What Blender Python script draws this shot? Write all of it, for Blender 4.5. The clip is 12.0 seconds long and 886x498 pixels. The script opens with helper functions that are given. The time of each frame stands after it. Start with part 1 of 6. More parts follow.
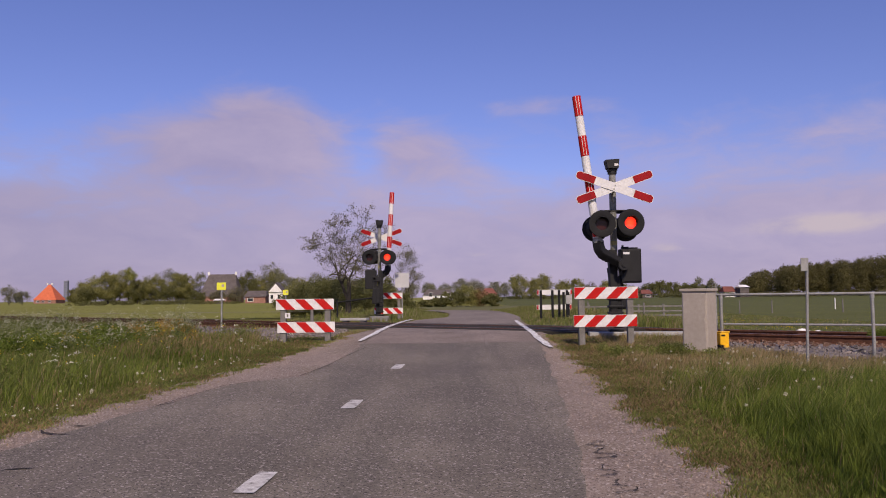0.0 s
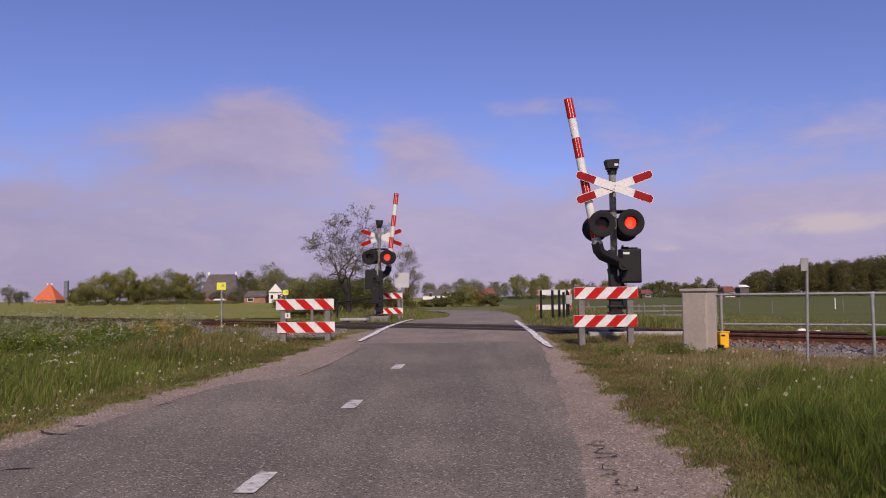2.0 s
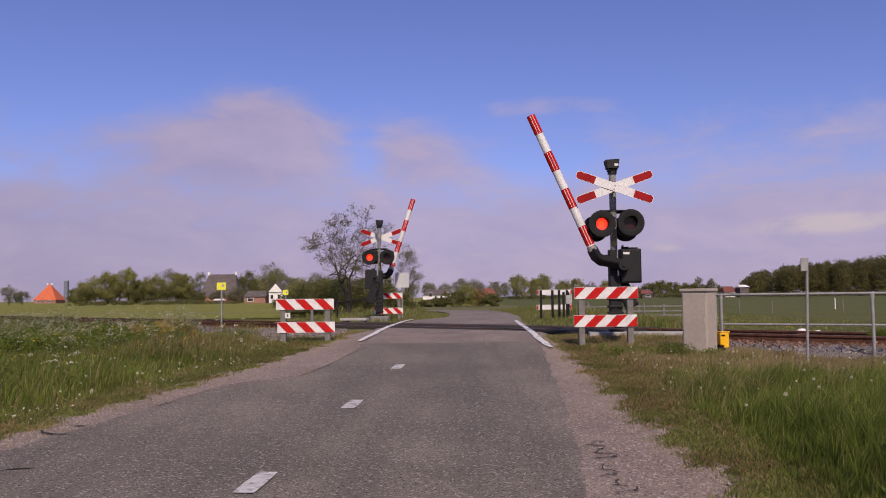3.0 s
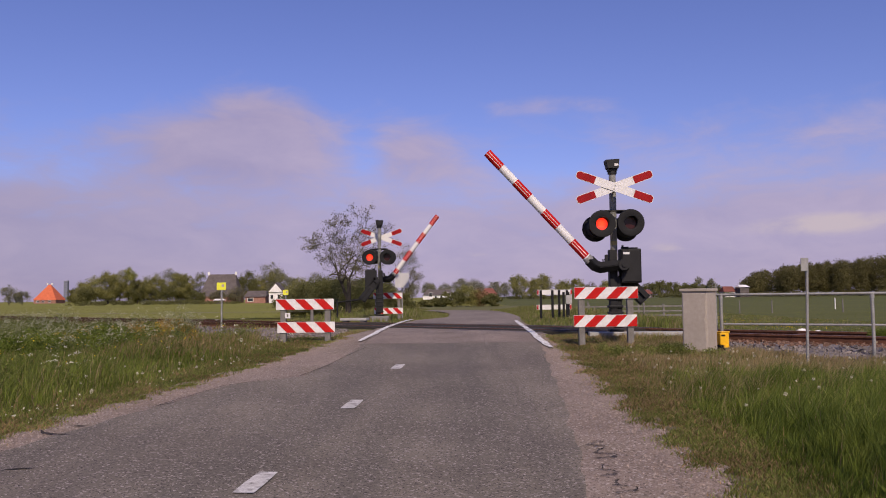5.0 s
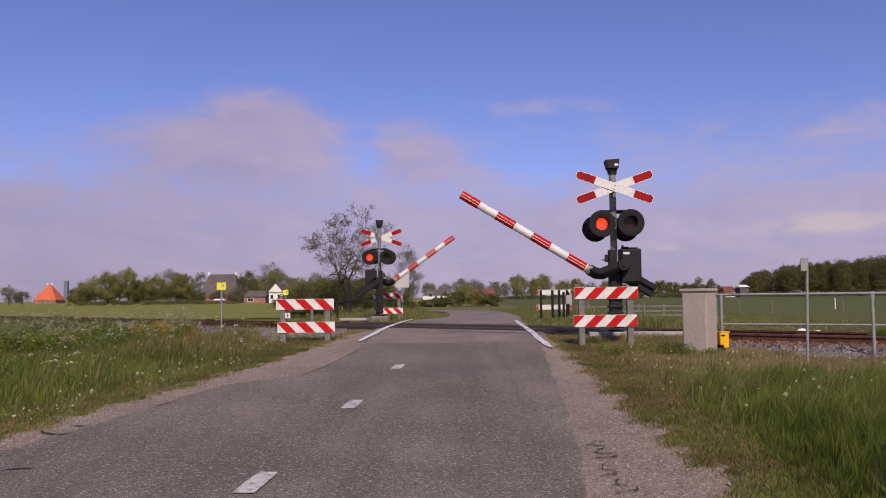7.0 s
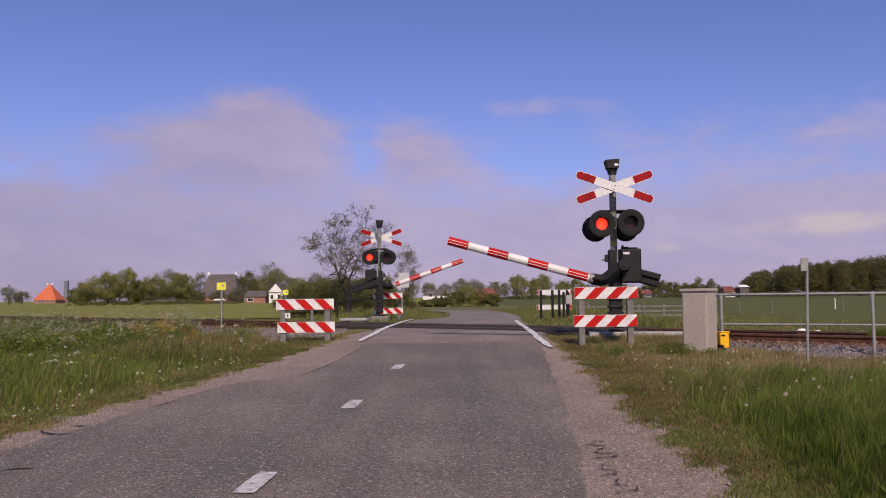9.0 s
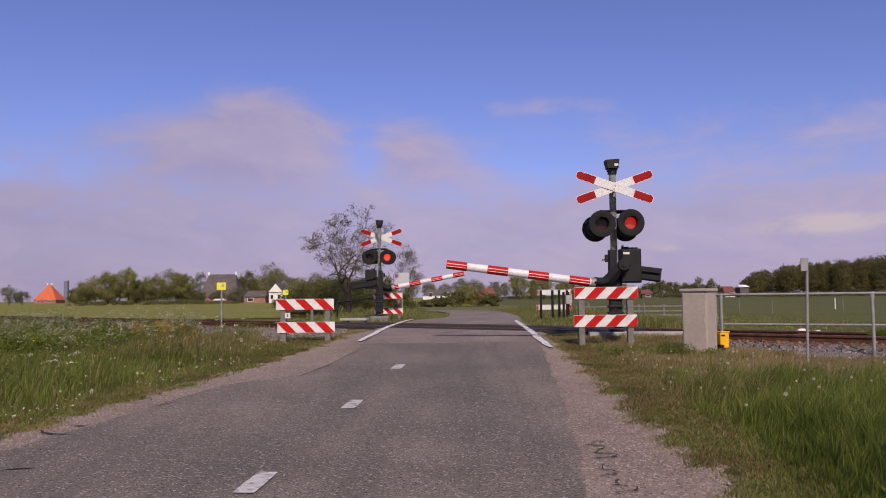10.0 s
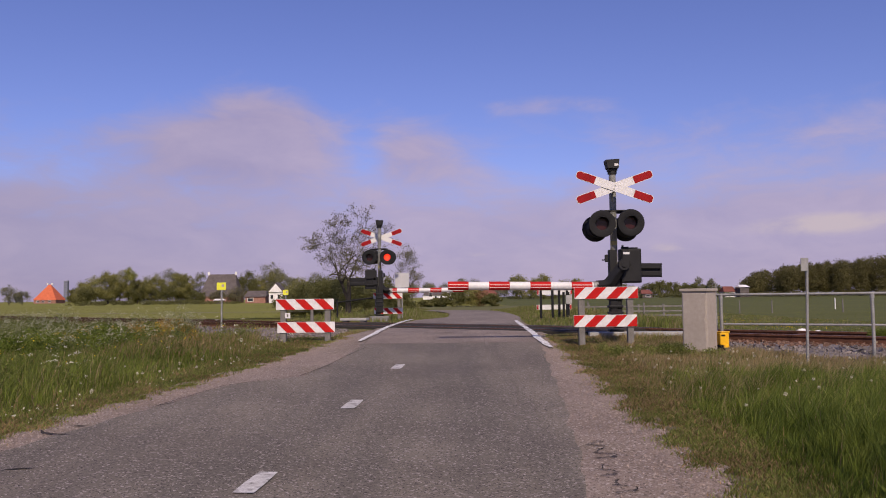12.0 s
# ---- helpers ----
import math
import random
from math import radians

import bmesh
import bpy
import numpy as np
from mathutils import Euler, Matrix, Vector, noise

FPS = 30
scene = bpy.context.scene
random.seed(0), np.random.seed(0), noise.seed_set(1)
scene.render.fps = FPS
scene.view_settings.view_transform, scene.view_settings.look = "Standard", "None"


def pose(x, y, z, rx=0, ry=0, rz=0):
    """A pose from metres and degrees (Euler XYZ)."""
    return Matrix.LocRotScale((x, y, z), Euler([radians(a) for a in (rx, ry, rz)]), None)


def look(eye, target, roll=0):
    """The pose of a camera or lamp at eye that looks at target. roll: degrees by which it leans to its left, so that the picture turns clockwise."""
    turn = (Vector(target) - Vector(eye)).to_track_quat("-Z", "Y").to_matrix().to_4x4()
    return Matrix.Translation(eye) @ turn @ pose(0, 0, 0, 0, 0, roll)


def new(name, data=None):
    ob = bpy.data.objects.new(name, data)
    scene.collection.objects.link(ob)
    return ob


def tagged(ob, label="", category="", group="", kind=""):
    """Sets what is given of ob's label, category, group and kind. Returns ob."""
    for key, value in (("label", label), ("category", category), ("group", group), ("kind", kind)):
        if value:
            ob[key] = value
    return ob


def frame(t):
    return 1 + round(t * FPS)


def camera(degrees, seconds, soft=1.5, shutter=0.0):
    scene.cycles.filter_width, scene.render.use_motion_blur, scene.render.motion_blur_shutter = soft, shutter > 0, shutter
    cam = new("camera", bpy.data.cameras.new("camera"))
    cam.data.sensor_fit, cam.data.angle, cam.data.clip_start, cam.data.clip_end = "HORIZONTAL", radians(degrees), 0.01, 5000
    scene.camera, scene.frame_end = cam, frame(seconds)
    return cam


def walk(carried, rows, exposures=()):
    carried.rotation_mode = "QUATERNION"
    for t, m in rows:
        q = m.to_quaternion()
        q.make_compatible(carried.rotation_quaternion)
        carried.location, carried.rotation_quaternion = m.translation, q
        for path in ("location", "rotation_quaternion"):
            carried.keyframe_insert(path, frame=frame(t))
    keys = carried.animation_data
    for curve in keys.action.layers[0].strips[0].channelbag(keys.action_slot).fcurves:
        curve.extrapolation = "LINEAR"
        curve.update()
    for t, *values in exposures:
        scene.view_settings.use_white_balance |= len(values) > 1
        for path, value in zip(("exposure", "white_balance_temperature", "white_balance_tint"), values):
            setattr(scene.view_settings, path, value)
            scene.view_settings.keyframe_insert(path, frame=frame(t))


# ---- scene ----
# ------------------------------------------------------------------ camera
cam = camera(58.0, 12.0, soft=1.0)
EYE = (0.0, 0.0, 1.35)
VIEW = look(EYE, (0.0, 10.0, 1.35 + 10.0 * 0.0601), roll=-0.65)
walk(cam, [(0.0, VIEW), (12.0, VIEW)],
     exposures=[(0.0, -0.06, 7000, 17), (12.0, -0.06, 7000, 17)])

# ------------------------------------------------------------------ light
SUN_AZ, SUN_EL = radians(171), radians(40)      # azimuth clockwise from +Y
sun = new("sun", bpy.data.lights.new("sun", "SUN"))
sun.data.energy, sun.data.angle, sun.data.color = 4.1, radians(2.5), (1.0, 0.89, 0.73)
SUN_WAY = Vector((math.sin(SUN_AZ) * math.cos(SUN_EL), math.cos(SUN_AZ) * math.cos(SUN_EL), math.sin(SUN_EL)))
sun.matrix_world = look(SUN_WAY * 50, (0, 0, 0))


def sky_world():
    """Blue sky over lavender stratus that thickens towards the horizon."""
    w = bpy.data.worlds.new("sky")
    scene.world = w
    w.use_nodes = True
    nt = w.node_tree
    nt.nodes.clear()

    def n(kind, **kw):
        o = nt.nodes.new(kind)
        for k, v in kw.items():
            o.inputs[k].default_value = v
        return o

    def m(op, a, b=None, c=None):
        o = nt.nodes.new("ShaderNodeMath")
        o.operation = op
        for i, v in enumerate((a, b, c)):
            if v is None:
                continue
            if isinstance(v, (int, float)):
                o.inputs[i].default_value = v
            else:
                nt.links.new(v, o.inputs[i])
        return o.outputs[0]

    def mix(fac, a, b):
        o = nt.nodes.new("ShaderNodeMix")
        o.data_type = "RGBA"
        for k, v in ((0, fac), (6, a), (7, b)):
            if isinstance(v, (int, float)):
                o.inputs[k].default_value = v
            elif isinstance(v, tuple):
                o.inputs[k].default_value = (*v, 1)
            else:
                nt.links.new(v, o.inputs[k])
        return o.outputs[2]

    sky = nt.nodes.new("ShaderNodeTexSky")
    sky.sky_type = "NISHITA"
    sky.sun_disc = False
    sky.sun_elevation, sky.sun_rotation = SUN_EL, SUN_AZ
    sky.air_density, sky.dust_density, sky.ozone_density = 1.0, 0.6, 3.0
    scale = nt.nodes.new("ShaderNodeVectorMath")
    scale.operation = "MULTIPLY"
    nt.links.new(sky.outputs[0], scale.inputs[0])
    scale.inputs[1].default_value = SKY_GAIN
    tc = nt.nodes.new("ShaderNodeTexCoord")
    sep = nt.nodes.new("ShaderNodeSeparateXYZ")
    nt.links.new(tc.outputs["Generated"], sep.inputs[0])
    x, y, z = sep.outputs
    flat = nt.nodes.new("ShaderNodeMapping")
    flat.inputs["Scale"].default_value = (1.0, 1.0, 2.6)
    nt.links.new(tc.outputs["Generated"], flat.inputs[0])
    big = n("ShaderNodeTexNoise", Scale=3.4, Detail=6.0, Roughness=0.5, Distortion=0.3)
    nt.links.new(flat.outputs[0], big.inputs["Vector"])
    fine = n("ShaderNodeTexNoise", Scale=11.0, Detail=8.0, Roughness=0.6, Distortion=0.4)
    nt.links.new(flat.outputs[0], fine.inputs["Vector"])

    def bump(u0, v0, su, sv, amp):
        du = m("DIVIDE", m("SUBTRACT", x, u0), su)
        dv = m("DIVIDE", m("SUBTRACT", z, v0), sv)
        r2 = m("ADD", m("MULTIPLY", du, du), m("MULTIPLY", dv, dv))
        g = m("POWER", 2.718, m("MULTIPLY", r2, -1.0))
        return m("MULTIPLY", g, m("MULTIPLY", m("GREATER_THAN", y, 0.0), amp))

    edge = m("SUBTRACT", 0.155, z)
    for b in CLOUD_BANKS:
        edge = m("ADD", edge, bump(*b))
    edge = m("ADD", edge, m("MULTIPLY", m("SUBTRACT", big.outputs["Fac"], 0.5), 0.13))
    edge = m("ADD", edge, m("MULTIPLY", m("SUBTRACT", fine.outputs["Fac"], 0.5), 0.15))
    ramp = nt.nodes.new("ShaderNodeMapRange")
    ramp.interpolation_type = "SMOOTHSTEP"
    ramp.inputs["From Min"].default_value, ramp.inputs["From Max"].default_value = -0.055, 0.065
    ramp.inputs["To Max"].default_value = 0.90
    nt.links.new(edge, ramp.inputs[0])
    # cloud colour: brighter crowns, bluer base
    tone = mix(fine.outputs["Fac"], CLOUD_LOW, CLOUD_HIGH)
    # the veil whitens towards the sun
    dot = nt.nodes.new("ShaderNodeVectorMath")
    dot.operation = "DOT_PRODUCT"
    nt.links.new(tc.outputs["Generated"], dot.inputs[0])
    dot.inputs[1].default_value = SUN_WAY
    sunward = nt.nodes.new("ShaderNodeMapRange")
    sunward.interpolation_type = "SMOOTHSTEP"
    sunward.inputs["From Min"].default_value, sunward.inputs["From Max"].default_value = -0.1, 1.0
    nt.links.new(dot.outputs["Value"], sunward.inputs[0])
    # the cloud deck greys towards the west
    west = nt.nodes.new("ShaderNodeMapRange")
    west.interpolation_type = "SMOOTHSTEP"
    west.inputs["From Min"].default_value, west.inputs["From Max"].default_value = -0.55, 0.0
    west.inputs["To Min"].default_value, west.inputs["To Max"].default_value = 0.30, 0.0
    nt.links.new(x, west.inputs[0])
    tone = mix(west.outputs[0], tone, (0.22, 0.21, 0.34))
    tone = mix(sunward.outputs[0], tone, (0.62, 0.56, 0.52))
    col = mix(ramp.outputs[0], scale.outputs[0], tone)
    # a few cream puffs low over the land
    puff = m("SUBTRACT", 0.0, 0.0)
    for b in PUFFS:
        puff = m("ADD", puff, bump(*b))
    puff = m("MULTIPLY", puff, m("MULTIPLY", fine.outputs["Fac"], 1.7))
    pr = nt.nodes.new("ShaderNodeMapRange")
    pr.interpolation_type = "SMOOTHSTEP"
    pr.inputs["From Min"].default_value, pr.inputs["From Max"].default_value = 0.35, 1.0
    nt.links.new(puff, pr.inputs[0])
    col = mix(m("MULTIPLY", pr.outputs[0], 0.9), col, (0.56, 0.51, 0.58))
    bg = nt.nodes.new("ShaderNodeBackground")
    nt.links.new(col, bg.inputs[0])
    bg.inputs[1].default_value = 1.0
    out = nt.nodes.new("ShaderNodeOutputWorld")
    nt.links.new(bg.outputs[0], out.inputs[0])


SKY_GAIN = (0.083, 0.080, 0.128)
CLOUD_LOW, CLOUD_HIGH = (0.31, 0.295, 0.51), (0.53, 0.47, 0.63)
# east-west and height of the bank, its spread, its strength
CLOUD_BANKS = [(-0.22, 0.205, 0.085, 0.06, 0.135), (-0.31, 0.17, 0.10, 0.04, 0.05), (-0.04, 0.19, 0.06, 0.035, 0.06), (0.13, 0.235, 0.09, 0.014, 0.066),
               (-0.095, 0.180, 0.022, 0.028, -0.05), (0.11, 0.165, 0.07, 0.035, -0.06), (-0.50, 0.19, 0.10, 0.05, 0.02), (0.30, 0.19, 0.12, 0.02, 0.03)]
PUFFS = [(0.43, 0.077, 0.09, 0.016, 1.1), (0.27, 0.055, 0.03, 0.010, 0.8), (0.04, 0.052, 0.03, 0.006, 0.7)]
sky_world()


# ------------------------------------------------------------------ materials
def mat(name, dark, light, scale=6.0, rough=0.8, bump=0.2, metal=0.0, fine=9.0, spread=0.0, stain=None, speck=None, streak=None, spec=0.3):
    """Two-scale noise between two colours, with relief; spread: brightness range from piece to piece."""
    m = bpy.data.materials.new(name)
    m.use_nodes = True
    nt = m.node_tree
    bsdf = nt.nodes["Principled BSDF"]
    tc = nt.nodes.new("ShaderNodeTexCoord")
    a = nt.nodes.new("ShaderNodeTexNoise")
    a.inputs["Scale"].default_value, a.inputs["Detail"].default_value = scale, 6
    b = nt.nodes.new("ShaderNodeTexNoise")
    b.inputs["Scale"].default_value, b.inputs["Detail"].default_value = scale * fine, 4
    for k in (a, b):
        nt.links.new(tc.outputs["Object"], k.inputs["Vector"])
    add = nt.nodes.new("ShaderNodeMath")
    add.operation = "ADD"
    nt.links.new(a.outputs["Fac"], add.inputs[0])
    nt.links.new(b.outputs["Fac"], add.inputs[1])
    rng = nt.nodes.new("ShaderNodeMapRange")
    rng.inputs["From Min"].default_value, rng.inputs["From Max"].default_value = 0.72, 1.28
    nt.links.new(add.outputs[0], rng.inputs[0])
    mx = nt.nodes.new("ShaderNodeMix")
    mx.data_type = "RGBA"
    mx.inputs[6].default_value, mx.inputs[7].default_value = (*dark, 1), (*light, 1)
    nt.links.new(rng.outputs[0], mx.inputs[0])
    col = mx.outputs[2]
    if stain:
        s = nt.nodes.new("ShaderNodeTexNoise")
        s.inputs["Scale"].default_value, s.inputs["Detail"].default_value = stain[1], 5
        nt.links.new(tc.outputs["Object"], s.inputs["Vector"])
        sr = nt.nodes.new("ShaderNodeMapRange")
        sr.inputs["From Min"].default_value, sr.inputs["From Max"].default_value = stain[2], stain[2] + 0.15
        sr.inputs["To Max"].default_value = stain[3]
        nt.links.new(s.outputs["Fac"], sr.inputs[0])
        m2 = nt.nodes.new("ShaderNodeMix")
        m2.data_type = "RGBA"
        nt.links.new(sr.outputs[0], m2.inputs[0])
        nt.links.new(col, m2.inputs[6])
        m2.inputs[7].default_value = (*stain[0], 1)
        col = m2.outputs[2]
    if streak:
        # long bands worn by wheels, along the road
        mp = nt.nodes.new("ShaderNodeMapping")
        mp.inputs["Rotation"].default_value = (0, 0, 0.094)
        mp.inputs["Scale"].default_value = (1.5, 0.10, 1)
        nt.links.new(tc.outputs["Object"], mp.inputs[0])
        wn = nt.nodes.new("ShaderNodeTexNoise")
        wn.inputs["Scale"].default_value, wn.inputs["Detail"].default_value = 1.0, 5
        nt.links.new(mp.outputs[0], wn.inputs["Vector"])
        wr = nt.nodes.new("ShaderNodeMapRange")
        wr.inputs["From Min"].default_value, wr.inputs["From Max"].default_value = 0.45, 0.68
        wr.inputs["To Max"].default_value = streak[1]
        nt.links.new(wn.outputs["Fac"], wr.inputs[0])
        m4 = nt.nodes.new("ShaderNodeMix")
        m4.data_type = "RGBA"
        nt.links.new(wr.outputs[0], m4.inputs[0])
        nt.links.new(col, m4.inputs[6])
        m4.inputs[7].default_value = (*streak[0], 1)
        col = m4.outputs[2]
    if speck:
        # single light and dark chips: colour, scale, share
        for colour, sc, share in speck:
            vo = nt.nodes.new("ShaderNodeTexVoronoi")
            vo.inputs["Scale"].default_value = sc
            nt.links.new(tc.outputs["Object"], vo.inputs["Vector"])
            sp = nt.nodes.new("ShaderNodeSeparateColor")
            nt.links.new(vo.outputs["Color"], sp.inputs[0])
            lt = nt.nodes.new("ShaderNodeMath")
            lt.operation = "LESS_THAN"
            nt.links.new(sp.outputs[0], lt.inputs[0])
            lt.inputs[1].default_value = share
            ma = nt.nodes.new("ShaderNodeMath")
            ma.operation = "MULTIPLY"
            nt.links.new(lt.outputs[0], ma.inputs[0])
            nt.links.new(sp.outputs[1], ma.inputs[1])
            m3 = nt.nodes.new("ShaderNodeMix")
            m3.data_type = "RGBA"
            nt.links.new(ma.outputs[0], m3.inputs[0])
            nt.links.new(col, m3.inputs[6])
            m3.inputs[7].default_value = (*colour, 1)
            col = m3.outputs[2]
    if spread:
        g = nt.nodes.new("ShaderNodeNewGeometry")
        hv = nt.nodes.new("ShaderNodeHueSaturation")
        vr = nt.nodes.new("ShaderNodeMapRange")
        vr.inputs["To Min"].default_value, vr.inputs["To Max"].default_value = 1 - spread, 1 + spread
        nt.links.new(g.outputs["Random Per Island"], vr.inputs[0])
        nt.links.new(vr.outputs[0], hv.inputs["Value"])
        nt.links.new(col, hv.inputs["Color"])
        col = hv.outputs[0]
    nt.links.new(col, bsdf.inputs["Base Color"])
    bsdf.inputs["Roughness"].default_value, bsdf.inputs["Metallic"].default_value = rough, metal
    bsdf.inputs["Specular IOR Level"].default_value = spec
    if bump:
        bp = nt.nodes.new("ShaderNodeBump")
        bp.inputs["Strength"].default_value, bp.inputs["Distance"].default_value = bump, 0.01
        nt.links.new(b.outputs["Fac"], bp.inputs["Height"])
        nt.links.new(bp.outputs[0], bsdf.inputs["Normal"])
    return m


def glow(name, colour, strength):
    m = bpy.data.materials.new(name)
    m.use_nodes = True
    b = m.node_tree.nodes["Principled BSDF"]
    b.inputs["Base Color"].default_value = (0.10, 0.01, 0.01, 1)
    b.inputs["Emission Color"].default_value = (*colour, 1)
    b.inputs["Emission Strength"].default_value = strength
    # hotter towards the middle of the lens
    nt = m.node_tree
    tc = nt.nodes.new("ShaderNodeTexCoord")
    ln = nt.nodes.new("ShaderNodeVectorMath")
    ln.operation = "LENGTH"
    nt.links.new(tc.outputs["Object"], ln.inputs[0])
    mr = nt.nodes.new("ShaderNodeMapRange")
    mr.inputs["From Min"].default_value, mr.inputs["From Max"].default_value = 0.068, 0.108
    nt.links.new(ln.outputs["Value"], mr.inputs[0])
    mx = nt.nodes.new("ShaderNodeMix")
    mx.data_type = "RGBA"
    nt.links.new(mr.outputs[0], mx.inputs[0])
    mx.inputs[6].default_value = (colour[0], colour[1] * 2.6, colour[2] * 1.8, 1)
    mx.inputs[7].default_value = (*colour, 1)
    nt.links.new(mx.outputs[2], b.inputs["Emission Color"])
    return m


def leafy(name, dark, light, spread=0.22, through_light=0.5):
    m = mat(name, dark, light, 0.35, 0.7, 0.0, spread=spread, fine=6)
    nt = m.node_tree
    b = nt.nodes["Principled BSDF"]
    tr = nt.nodes.new("ShaderNodeBsdfTranslucent")
    src = b.inputs["Base Color"].links[0].from_socket
    nt.links.new(src, tr.inputs[0])
    ms = nt.nodes.new("ShaderNodeMixShader")
    ms.inputs[0].default_value = through_light
    nt.links.new(b.outputs[0], ms.inputs[1])
    nt.links.new(tr.outputs[0], ms.inputs[2])
    nt.links.new(ms.outputs[0], nt.nodes["Material Output"].inputs[0])
    return m


